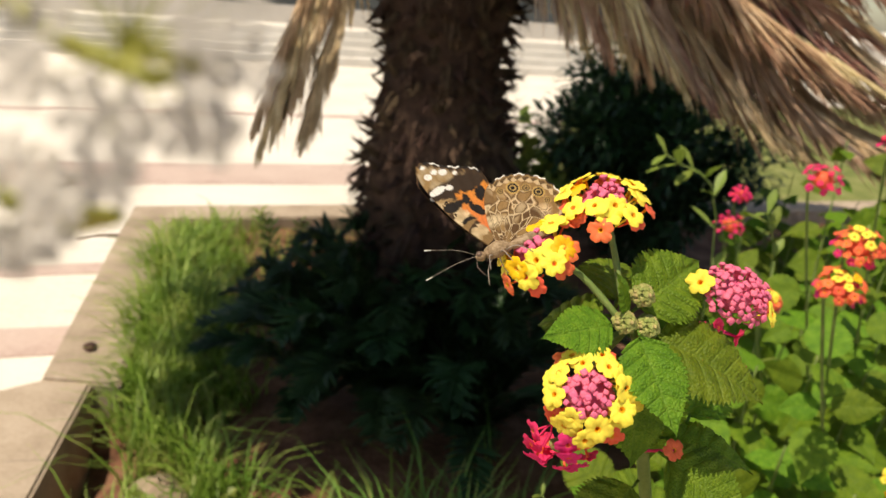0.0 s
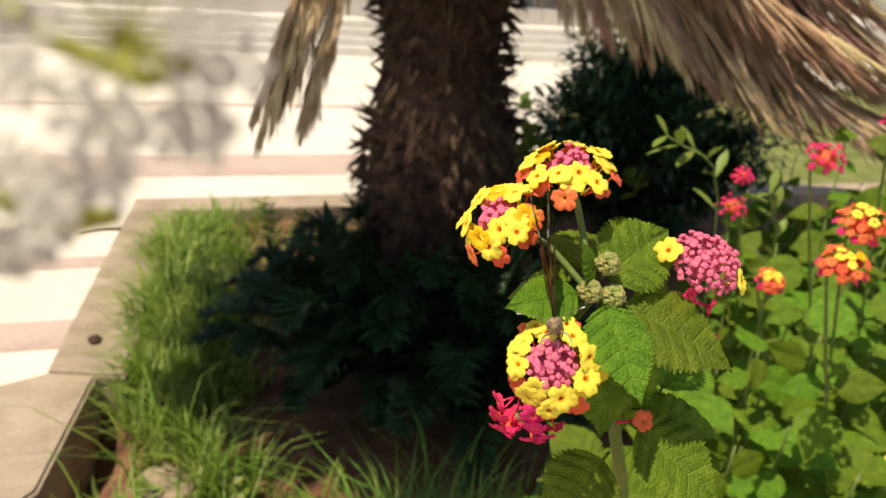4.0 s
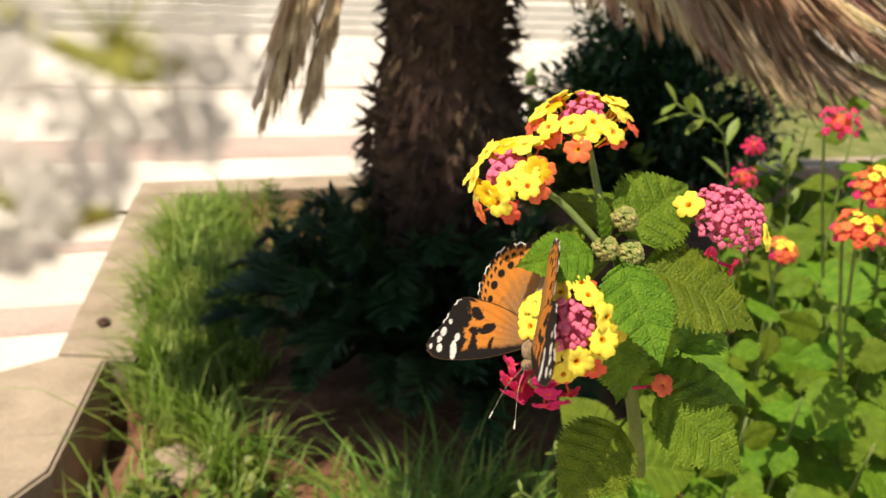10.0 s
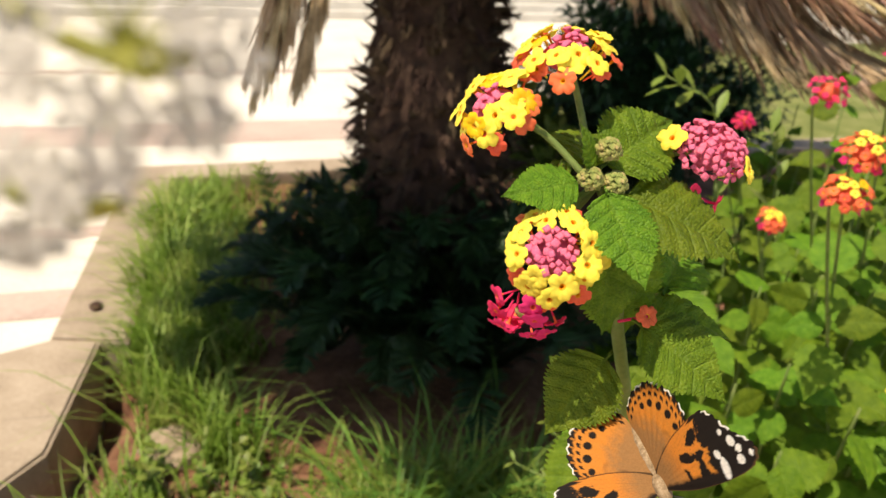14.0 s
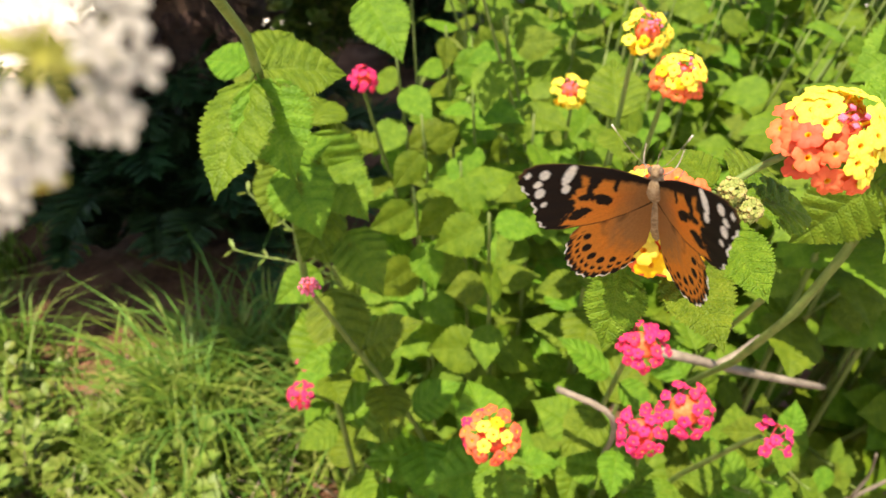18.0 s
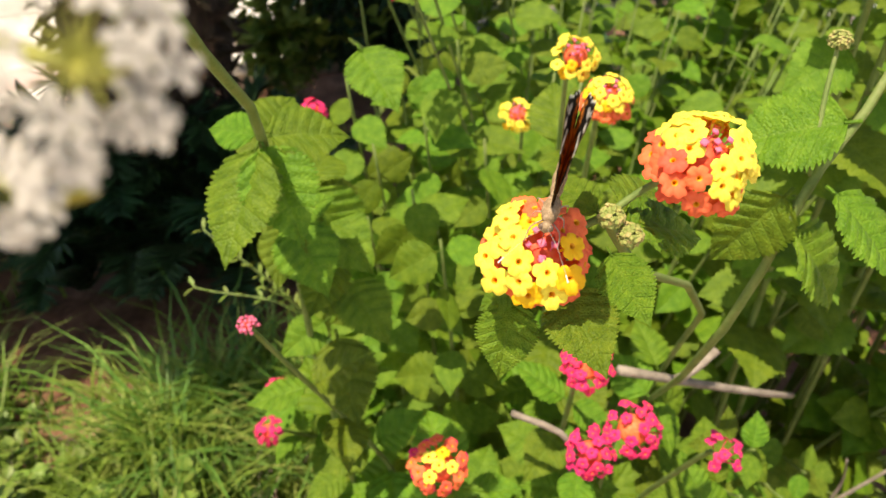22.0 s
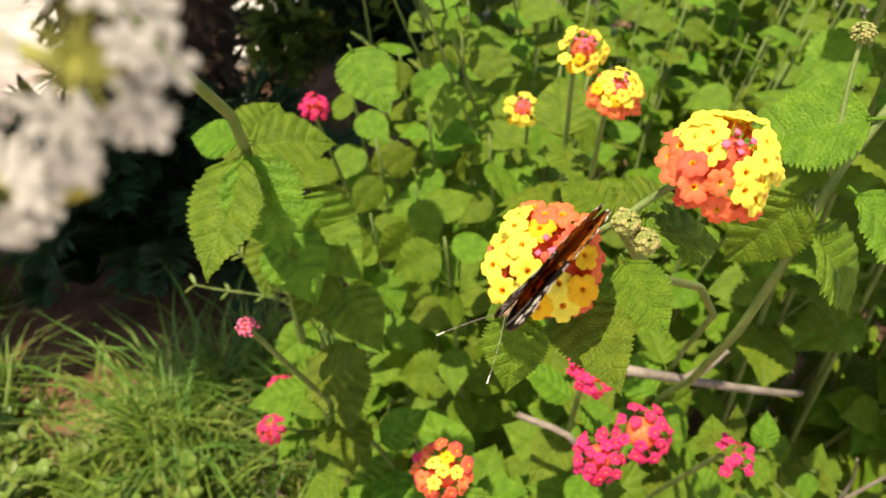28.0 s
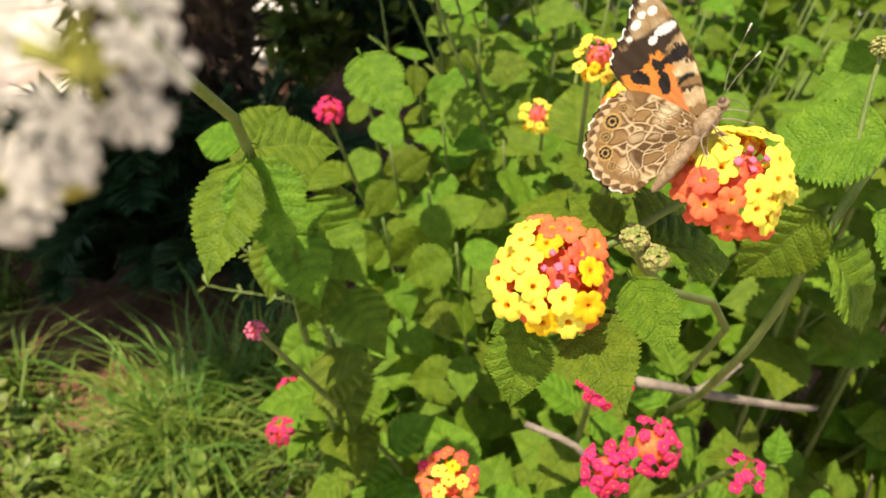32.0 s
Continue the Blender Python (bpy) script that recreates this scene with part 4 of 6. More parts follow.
for at, axis, rings, seed, older in (((0.202, 0.139, 0.934), (-0.22, -0.66, 0.72), OPEN, 41, (0.85, 0.3, 0.35)), ((0.2465, 0.1365, 0.9535), (-0.05, -0.58, 0.80), OPEN, 42, (-0.75, 0.1, -0.6))):
    c = Vector(at)
    stalk(side, [(0.228, 0.149, 0.935), Vector((0.228, 0.149, 0.935)).lerp(c, 0.5) + Vector((0, 0.005, -0.003)), c], 0.0012, 0.0009, "peduncle")
    head(side, at, axis, 0.0120, rings, seed, 0.65, "round head of yellow florets over coral ones", None, older)
for at in ((0.2255, 0.1435, 0.9375), (0.2300, 0.1405, 0.9325)):
    head(side, at, (-0.1, -0.6, 0.8), 0.0029, KNOB, 43, 0.9, "knob of green-brown unopened buds", M_BUD)

# the stout stem beside it, with broad leaves
stout = shoot([(0.55, 0.58, 0.0), (0.45, 0.40, 0.55), (0.345, 0.232, 0.78), (0.337, 0.195, 0.866), (0.339, 0.185, 0.909), (0.363, 0.186, 0.943), (0.385, 0.19, 0.985)],
              0.0024, 0.0017, 23, "stout green lantana stem with broad toothed leaves", length=0.060, gap=0.045, start=0.35, stop=0.66, droop=0.7)
for base, tip, up, kind in (((0.3544, 0.1827, 0.9330), (0.3170, 0.2054, 0.9277), (0, -0.6, 0.8), 1), ((0.3370, 0.1757, 0.9129), (0.3535, 0.1447, 0.8920), (0.3, -0.7, 0.6), 1),
                            ((0.3353, 0.1880, 0.9074), (0.3142, 0.1977, 0.8733), (-0.3, -0.8, 0.4), 0), ((0.363, 0.19, 0.95), (0.385, 0.175, 0.93), (0.3, -0.7, 0.7), 2),
                            ((0.338, 0.19, 0.89), (0.365, 0.17, 0.86), (0.2, -0.7, 0.6), 3)):
    leaf(stout, base, tip, up, kind, 1.1)
stalk(stout, [(0.340, 0.186, 0.912), (0.346, 0.194, 0.94), (0.3518, 0.1991, 0.9581)], 0.0011, 0.0008, "peduncle")
head(stout, (0.3518, 0.1991, 0.9591), (0.1, -0.4, 0.9), 0.0036, KNOB, 44, 0.9, "pale unopened bud head", M_BUD)

# flowering shoots of the shrub: head, its axis, radius, rings, leaf length
HEADS = (
    ((0.336, 0.328, 0.902), (-0.1, -0.6, 0.8), 0.0125, OPEN, 0.06), ((0.333, 0.361, 0.918), (-0.1, -0.65, 0.75), 0.0120, YELLOW, 0.06), ((0.371, 0.523, 0.826), (-0.4, -0.7, 0.6), 0.0135, YELLOW, 0.065),
    ((0.204, 0.585, 0.832), (0, -0.5, 0.85), 0.0115, ROSE, 0.055), ((0.128, 0.572, 0.546), (-0.2, -0.5, 0.85), 0.0135, ROSE, 0.05), ((0.112, 0.556, 0.511), (-0.3, -0.6, 0.75), 0.0125, ROSE, 0.05),
    ((0.122, 0.319, 0.808), (-0.1, -0.4, 0.9), 0.0050, TINY, 0.05), ((0.206, 0.252, 0.738), (-0.15, -0.6, 0.8), 0.0140, WARM, 0.05), ((0.318, 0.240, 0.737), (-0.1, -0.6, 0.8), 0.0150, ROSE, 0.05),
    ((0.298, 0.262, 0.772), (-0.1, -0.55, 0.8), 0.0130, ROSE, 0.05), ((0.292, 0.240, 0.728), (-0.3, -0.6, 0.6), 0.0120, ROSE, 0.05), ((0.366, 0.218, 0.722), (0.1, -0.5, 0.8), 0.0100, LOOSE, 0.05),
)
FAR_HEADS = (
    ((0.266, 0.515, 0.999), (-0.1, -0.5, 0.85), 0.0150, WARM, 0.06), ((0.280, 0.53, 1.026), (-0.1, -0.5, 0.85), 0.0145, WARM, 0.06), ((0.327, 0.679, 1.041), (0, -0.5, 0.85), 0.0155, ROSE, 0.06),
    ((0.40, 0.70, 1.075), (0, -0.2, 0.95), 0.0140, ROSE, 0.06), ((0.41, 1.029, 0.888), (0, -0.5, 0.85), 0.0200, ROSE, 0.07), ((0.425, 1.05, 0.93), (0, -0.5, 0.85), 0.0140, ROSE, 0.07), ((0.31, 0.689, 0.913), (0, -0.5, 0.85), 0.0120, WARM, 0.06),
    ((0.158, 0.276, 0.636), (-0.2, -0.5, 0.8), 0.0060, TINY, 0.045), ((0.176, 0.276, 0.632), (0, -0.5, 0.8), 0.0065, TINY, 0.045), ((0.128, 0.242, 0.626), (-0.2, -0.5, 0.8), 0.0120, WARM, 0.045),
)
# hollows in the foliage over the old wood
GAPS = [((0.41, 0.30, 0.70), 0.055), ((0.46, 0.29, 0.69), 0.06), ((0.52, 0.30, 0.67), 0.055), ((0.40, 0.28, 0.62), 0.06), ((0.47, 0.30, 0.58), 0.07), ((0.44, 0.25, 0.66), 0.05)]
rng = random.Random(77)
for k, (at, axis, radius, rings, length) in enumerate(HEADS + FAR_HEADS):
    c = Vector(at)
    foot = Vector((0.40 + 0.35 * (c.x - 0.25), c.y + 0.22 + rng.uniform(-0.05, 0.1), 0.0))
    if k >= len(HEADS) and c.z > 0.85:
        foot.x = c.x + 0.36
    mid = foot.lerp(c, 0.62) + Vector((0.02, 0.05, -0.02))
    neck = c - Vector(axis).normalized() * 0.03 + Vector((0.008, 0.012, -0.012))
    words = {id(ROSE): "lantana shoot with a magenta-pink flower head", id(WARM): "lantana shoot with a coral and yellow head", id(YELLOW): "lantana shoot with a small yellow head",
             id(OPEN): "lantana shoot with a yellow and coral head", id(TINY): "lantana shoot with a tiny pink budding head", id(LOOSE): "lantana shoot with a loose magenta head"}[id(rings)]
    s = shoot([foot, mid, neck, c - Vector(axis).normalized() * 0.006], 0.0032 if k < len(HEADS) else 0.0020, 0.0010, 300 + k, words, length=length * (1.35 if k < len(HEADS) else 1.15), gap=0.05 if k < len(HEADS) else 0.038, start=0.35, stop=0.95 if k < len(HEADS) else 0.88, droop=0.0 if k < len(HEADS) else 0.6, shapes=None if k < len(HEADS) else PLAIN_LEAVES, clear=GAPS)
    head(s, at, axis, radius, rings, 400 + k, 0.8)

# leafy shoots that fill the shrub, but for a shaded hollow over the old wood
HOLLOW = ((0.43, 0.28, 0.71), (0.52, 0.37, 0.61), (0.62, 0.46, 0.51), (0.43, 0.34, 0.71), (0.55, 0.47, 0.59))
rng = random.Random(5)
for k in range(135):
    x = 0.16 + 1.25 * rng.random()
    y = 0.28 + 1.05 * rng.random()
    z = 0.46 + 0.40 * rng.random() + 0.22 * max(0, y - 0.5) + 0.10 * max(0, x - 0.5)
    if y < 0.45:
        z = min(z, 0.42 + 0.32 * rng.random())
    if x < 0.34:
        z = min(z, 0.34 + 0.28 * rng.random())
    if y > 0.85 and x < 0.48:
        continue
    tip = Vector((x, y, min(z, 0.98)))
    if any((tip - Vector(q)).length < 0.11 for q in HOLLOW):
        continue
    foot = Vector((0.48 + 0.55 * (x - 0.48), 0.64 + 0.45 * (y - 0.5), 0.0))
    shoot([foot, foot.lerp(tip, 0.55) + Vector((0.0, 0.03, 0.05)), tip], 0.0045, 0.0013, 600 + k, "leafy green lantana shoot without flowers", length=0.078, gap=0.045, start=0.42, droop=0.75, shapes=PLAIN_LEAVES, clear=GAPS)

# leafy shoots low in the shrub's middle
for k, tip in enumerate(((0.300, 0.658, 0.854), (0.304, 0.584, 0.814), (0.374, 0.685, 0.856), (0.251, 0.568, 0.801), (0.267, 0.503, 0.782), (0.246, 0.644, 0.842), (0.346, 0.538, 0.802), (0.271, 0.442, 0.765), (0.231, 0.522, 0.754))):
    t = Vector(tip)
    shoot([(t.x * 0.6 + 0.18, t.y + 0.12, 0.0), t + Vector((0.03, 0.06, -0.22)), t], 0.0032, 0.0012, 1300 + k, "leafy green lantana shoot without flowers", length=0.07, gap=0.04, start=0.55, droop=0.9, shapes=PLAIN_LEAVES, clear=GAPS)

# leafy shoots added on the sunny side, tops unseen, to shade the shrub's inside
rng = random.Random(33)
for k in range(7):
    x, y = 0.51 + 0.055 * k + rng.uniform(-0.015, 0.015), 0.31 + 0.012 * k + rng.uniform(-0.04, 0.04)
    foot = Vector((x + 0.16, y + 0.24, 0.0))
    shoot([foot, foot.lerp(Vector((x, y, 1.0)), 0.6) + Vector((0.03, 0.03, 0.0)), (x + 0.015, y + 0.02, 0.94), (x, y, rng.uniform(1.08, 1.18))], 0.0042, 0.0014, 1500 + k, "tall leafy lantana shoot added to shade the shrub's inside", length=0.09, gap=0.05, start=0.52, droop=0.45, shapes=PLAIN_LEAVES, clear=GAPS)
for k, tip in enumerate(((0.415, 0.262, 0.605), (0.455, 0.275, 0.585), (0.395, 0.285, 0.565), (0.485, 0.300, 0.600))):
    t = Vector(tip)
    shoot([(t.x + 0.10, t.y + 0.24, 0.0), t + Vector((0.05, 0.10, -0.14)), t], 0.0032, 0.0012, 1700 + k, "leafy sunlit lantana shoot low on the shrub", length=0.058, gap=0.034, start=0.6, droop=0.3)
for k in range(9):  # low shoots over the bare soil at its foot
    tip = Vector((rng.uniform(0.56, 0.92), rng.uniform(0.34, 0.52), rng.uniform(0.26, 0.44)))
    shoot([(tip.x + 0.06, tip.y + 0.18, 0.0), tip + Vector((0.03, 0.09, -0.08)), tip], 0.0036, 0.0013, 1600 + k, "leafy green lantana shoot without flowers", length=0.075, gap=0.04, start=0.3, droop=0.6, shapes=PLAIN_LEAVES, clear=GAPS)

# the shrub's farther side
rng = random.Random(6)
for k in range(62):
    x, y = rng.uniform(0.52, 1.9), rng.uniform(1.0, 1.75)
    tip = Vector((x, y, rng.uniform(0.5, 0.82) - 0.15 * max(0, 0.8 - x)))
    if x > 0.62 * y:
        tip.z = rng.uniform(0.75, 1.0)
    foot = Vector((x + rng.uniform(-0.1, 0.1), y + 0.1, 0.0))
    shoot([foot, foot.lerp(tip, 0.6) + Vector((0.0, 0.02, 0.03)), tip], 0.004, 0.0013, 900 + k, "leafy lantana shoot on the shrub's shaded side", length=0.105, gap=0.07, start=0.3, droop=0.8, shapes=PLAIN_LEAVES, clear=GAPS)

# shoots that close the view over the shrub's back
rng = random.Random(12)
for k in range(22):
    x = rng.uniform(0.75, 1.85)
    y = 1.78 - 0.36 * x + rng.uniform(-0.12, 0.25)
    tip = Vector((x, y, rng.uniform(0.66, 0.84)))
    shoot([(x + 0.05, y + 0.12, 0.0), (x + 0.02, y + 0.06, 0.4), tip], 0.004, 0.0013, 1200 + k, "leafy lantana shoot on the shrub's shaded side", length=0.11, gap=0.065, start=0.45, droop=0.8, shapes=PLAIN_LEAVES, clear=GAPS)

# bare old wood at the shrub's foot
wood = thing("lantana_stump", pose(0.45, 0.5, 0.0), "grey-brown bare old lantana wood", "lantana")
rng = random.Random(9)
for k in range(16):
    a, b = Vector((0.46 + rng.uniform(-0.08, 0.10), 0.50 + rng.uniform(-0.06, 0.06), 0.0)), Vector((rng.uniform(0.36, 0.74), rng.uniform(0.28, 0.52), rng.uniform(0.20, 0.50)))
    mid = a.lerp(b, 0.5) + Vector((rng.uniform(-0.05, 0.05), rng.uniform(-0.05, 0.05), 0.03))
    stalk(wood, [a, mid, b], 0.0042, 0.0016, "branch", M_WOOD)
    for f in (0.45, 0.75):
        q = a.lerp(b, f) + (mid - a.lerp(b, 0.5)) * (0.9 if f < 0.5 else 0.6)
        d = Vector((rng.uniform(-0.09, 0.09), rng.uniform(-0.09, 0.03), rng.uniform(0.02, 0.10)))
        stalk(wood, [q, q + d * 0.5 + Vector((0.008, 0, 0)), q + d], 0.0020, 0.0010, "twig", M_WOOD)
for pts in (((0.375, 0.339, 0.685), (0.470, 0.345, 0.635), (0.563, 0.36, 0.583), (0.66, 0.42, 0.50)), ((0.43, 0.340, 0.657), (0.445, 0.337, 0.668), (0.460, 0.335, 0.683)), ((0.277, 0.315, 0.696), (0.303, 0.29, 0.69), (0.33, 0.32, 0.62), (0.38, 0.42, 0.45))):
    stalk(wood, pts, 0.0040 if pts[0][0] > 0.3 else 0.0024, 0.0030 if pts[0][0] > 0.3 else 0.0018, "branch", M_WOOD)


# ---- grass and weeds ----
def inside(x, y):
    """Whether a plan place lies inside the bed, clear of its kerbs."""
    return x > -0.87 - 0.276 * max(0, y - 1.6) and (y > 1.2 or x > -0.8 - (1.24 - y) * 0.25) and y < 3.2 + 0.28 * x + 0.3


def bare(x, y):
    """Whether a plan place is left bare: the soil before the cycads and the stone's place."""
    return math.hypot((x + 0.30) / 0.30, (y - 1.55) / 0.21) < 1 + 0.3 * noise.noise((x * 9, y * 9, 2)) or math.hypot(x + 0.63, y - 1.30) < 0.10


def soil_z(x, y):
    return 0.05 * noise.noise((x * 1.7, y * 1.7, 3)) + 0.02 * noise.noise((x * 6, y * 6, 9)) - 0.005


def blades(name, label, spots, height, width, seed, material, lean=0.5):
    """One sheet of single grass blades, each bent, at the plan places given."""
    r = random.Random(seed)
    verts, faces = [], []
    for x, y in spots:
        h, w = height * r.uniform(0.5, 1.25) * (1 + 1.2 * noise.noise((x * 6, y * 6, 1))), width * r.uniform(0.6, 1.2)
        a = r.uniform(0, math.tau)
        out = Vector((math.cos(a), math.sin(a), 0)) * r.uniform(0.1, lean) * h
        s = Vector((-math.sin(a), math.cos(a), 0)) * w
        p = Vector((x, y, soil_z(x, y)))
        b = len(verts)
        verts += [p - s, p + s, p + out * 0.3 + UP * h * 0.5 - s * 0.8, p + out * 0.3 + UP * h * 0.5 + s * 0.8, p + out * 0.7 + UP * h * 0.85 - s * 0.45, p + out * 0.7 + UP * h * 0.85 + s * 0.45, p + out * 1.3 + UP * h * 0.95]
        faces += [(b, b + 1, b + 3, b + 2), (b + 2, b + 3, b + 5, b + 4), (b + 4, b + 5, b + 6)]
    return tagged(new(name, mesh_of(name, verts, faces, material)), label, "grass", kind="stuff")


rng = random.Random(15)
spots = []
while len(spots) < 9000:  # along the long kerb
    t = rng.random()
    y = 0.9 + 2.2 * t
    x = -0.87 - 0.276 * max(0, y - 1.6) + abs(rng.gauss(0, 0.17)) + 0.16 * max(0, min(1, (1.62 - y) / 0.1))
    if y < 1.25 and rng.random() < 0.6:
        continue
    if inside(x, y) and not bare(x, y) and (noise.noise((x * 7, y * 7, 5)) > -0.08 or rng.random() < 0.22):
        spots.append((x, y))
blades("grass", "bright green weedy grass along the cement kerb", spots[::3] + spots[1::3], 0.15, 0.0044, 16, M_GRASS, 1.1)
spots = [(rng.uniform(-0.30, 0.35), 1.02 + rng.gauss(0, 0.10)) for _ in range(4400)]
spots = [(x, y) for x, y in spots if not bare(x, y)][::2]
blades("grass", "tufts of long green grass in front of the shade", spots, 0.145, 0.0054, 17, M_GRASS, 1.1)
spots = []
for _ in range(32):  # clumps of broad blades between the groundcover and the shade
    x, y = rng.uniform(-0.10, 0.27), rng.uniform(0.82, 1.16)
    spots += [(x + rng.gauss(0, 0.025), y + rng.gauss(0, 0.025)) for _ in range(22)]
blades("grass", "clumps of long broad green grass beside the groundcover", spots, 0.165, 0.0040, 21, M_TUFT, 1.3)
spots = [(rng.uniform(-1.0, 0.6), rng.uniform(2.5, 3.3)) for _ in range(2500)]
spots = [(x, y) for x, y in spots if inside(x, y)]
blades("grass", "short grass near the bed's far kerb", spots, 0.06, 0.002, 18, M_GRASS, 0.8)


def sprig_leaf(name, wide=0.36):
    """A small thick leaf along +y, one unit long."""
    verts, faces = [], []
    for i in range(8):
        u = i / 7
        w = wide * math.sin(math.pi * min(1, u ** 1.35 * 0.97 + 0.02)) + 0.02
        for v in (-1, -0.5, 0, 0.5, 1):
            verts.append((w * v, u, 0.10 * abs(v) * w * 2 - 0.12 * u * u))
    for i in range(7):
        for j in range(4):
            a = i * 5 + j
            faces.append((a, a + 1, a + 6, a + 5))
    return mesh_of(name, verts, faces, M_COVER)


SPOON = sprig_leaf("leaf")
BLADE = sprig_leaf("leaf", 0.15)


def rosette(seed):
    """A whorl of spoon leaves round a twig's tip, one mesh."""
    r = random.Random(seed)
    verts, faces = [], []
    for j in range(r.choice((6, 7, 8))):
        a = j * 2.4 + r.uniform(-0.3, 0.3)
        m = frame_of((math.cos(a), math.sin(a), r.uniform(0.2, 1.5)), UP, (0, 0, -0.0045 * j), 0.030 * r.uniform(0.7, 1.2))
        b = len(verts)
        verts += [m @ v.co for v in SPOON.vertices]
        faces += [tuple(b + i for i in p.vertices) for p in SPOON.polygons]
    return mesh_of("leaf_whorl", verts, faces, M_COVER)


WHORLS = [rosette(s) for s in range(70, 78)]


def sprig(at, height, seed):
    """A low twig with whorls of spoon leaves at its tips."""
    r = random.Random(seed)
    s = thing("groundcover_sprig", pose(*at), "low yellow-green groundcover sprig with spoon-shaped leaves", "groundcover", "groundcover sprigs")
    for k in range(r.choice((2, 3, 3))):
        lean = Vector((r.uniform(-0.6, 0.6), r.uniform(-0.6, 0.6), 1)).normalized()
        tip = lean * height * r.uniform(0.7, 1.1)
        v, f = tube(bend([(0, 0, -0.02), tip * 0.5 + Vector((r.uniform(-0.01, 0.01), 0, 0)), tip], 5), 0.0018, 0.001, 4)
        part("twig", mesh_of("twig", v, f, M_COVERSTEM), s)
        for j in (1.0, 0.72):
            part("leaf_whorl", r.choice(WHORLS), s, Matrix.Translation(tip * j) @ Matrix.Rotation(r.uniform(0, 6), 4, "Z") @ Matrix.Rotation(r.uniform(-0.4, 0.4), 4, "X") @ Matrix.Scale(r.uniform(0.75, 1.1), 4))
    return s


rng = random.Random(19)
n = 0
while n < 165:
    x, y = rng.uniform(-0.80, 0.28), rng.uniform(0.42, 1.25)
    if y > 0.94 + 0.1 * rng.random() - 0.15 * x and x > -0.32 or not inside(x, y):
        continue
    if x > 0.12 and y > 0.75:
        continue
    sprig((x, y, soil_z(x, y)), rng.uniform(0.08, 0.19), 800 + n)
    n += 1
# low whorls between the sprigs, too many to count
v, f = [], []
for k in range(230):
    x, y = rng.uniform(-0.80, 0.24), rng.uniform(0.40, 1.18)
    if not inside(x, y) or bare(x, y) or (y > 0.95 - 0.15 * x and x > -0.32):
        continue
    m = Matrix.Translation((x, y, soil_z(x, y) + rng.uniform(0.02, 0.07))) @ Matrix.Rotation(rng.uniform(0, 6), 4, "Z") @ Matrix.Rotation(rng.uniform(-0.5, 0.5), 4, "X") @ Matrix.Scale(rng.uniform(0.6, 1.0), 4)
    whorl, b = WHORLS[k % 8], len(v)
    v += [m @ q.co for q in whorl.vertices]
    f += [tuple(b + i for i in p.vertices) for p in whorl.polygons]
tagged(new("groundcover", mesh_of("groundcover", v, f, M_COVER)), "low yellow-green groundcover leaves close to the soil", "groundcover", kind="stuff")
# dry stalks among them
v, f = [], []
for k in range(1500):
    x, y = rng.uniform(-0.8, 0.7), rng.uniform(0.30, 1.2)
    p = Vector((x, y, soil_z(x, y)))
    d = Vector((rng.uniform(-1, 1), rng.uniform(-1, 1), rng.uniform(0.1, 1.2))).normalized() * rng.uniform(0.05, 0.17)
    tube([p, p + d * 0.5 + Vector((rng.uniform(-0.008, 0.008), 0, 0)), p + d], 0.0014, 0.0007, 4, v, f)
tagged(new("dry_stalks", mesh_of("dry_stalks", v, f, M_COVERSTEM)), "dry grey-brown stalks and litter on the soil", "litter", kind="stuff")
spots = [(rng.uniform(-0.8, 0.6), rng.uniform(0.3, 1.1)) for _ in range(3500)]
blades("grass", "thin green grass between the groundcover sprigs", spots, 0.07, 0.0016, 20, M_GRASS, 0.8)


# ---- single weeds and a pale shrub ----
def narrow_weed(points, seed, length, label, name="weed"):
    """An upright weed: a thin stem with pairs of narrow leaves."""
    r = random.Random(seed)
    w = thing(name, Matrix.Translation(points[0]), label, "weed")
    stalk(w, points, 0.0016, 0.0008, n=12)
    line = bend(points, 14)
    for i in range(5, 15):
        way = (line[i] - line[i - 1]).normalized()
        for sign in (0, math.pi):
            out = Matrix.Rotation(i * 1.57 + sign, 3, way) @ way.orthogonal().normalized()
            b = line[i]
            t = b + (out + way * 0.9).normalized() * length * r.uniform(0.7, 1.1)
            inv = w.matrix_basis.inverted()
            part("leaf", BLADE, w, inv @ frame_of(t - b, UP - out * 0.2, b, (t - b).length))
    return w


narrow_weed([(0.33, 0.86, 0.0), (0.32, 0.84, 0.6), (0.289, 0.803, 0.963), (0.211, 0.776, 1.035)], 51, 0.035, "slender green weed with narrow paired leaves")
narrow_weed([(0.36, 0.80, 0.0), (0.37, 0.80, 0.6), (0.36, 0.79, 0.90), (0.33, 0.77, 0.98)], 52, 0.035, "slender green weed beside the lantana")
for k, (x, y, z) in enumerate(((-0.66, 2.5, 0.34), (-0.74, 2.7, 0.30), (-0.56, 2.6, 0.30), (-0.9, 2.4, 0.22))):
    narrow_weed([(x + 0.05, y + 0.05, 0.0), (x + 0.02, y, z * 0.6), (x, y, z)], 53 + k, 0.06, "leafy light-green weed rising from the grass")
for k, (x, y, z) in enumerate(((0.093, 0.594, 0.733), (0.12, 0.57, 0.71), (0.134, 0.548, 0.691), (0.07, 0.62, 0.66))):
    narrow_weed([(0.2, 0.62, 0.4), (0.17, 0.58, 0.62), (x, y, z)], 60 + k, 0.012, "dry straw-coloured sprig with tiny seed heads")
shrub = thing("shrub", pose(0.42, 3.02, 0.0), "light green rounded shrub near the far kerb", "shrub")
r = random.Random(71)
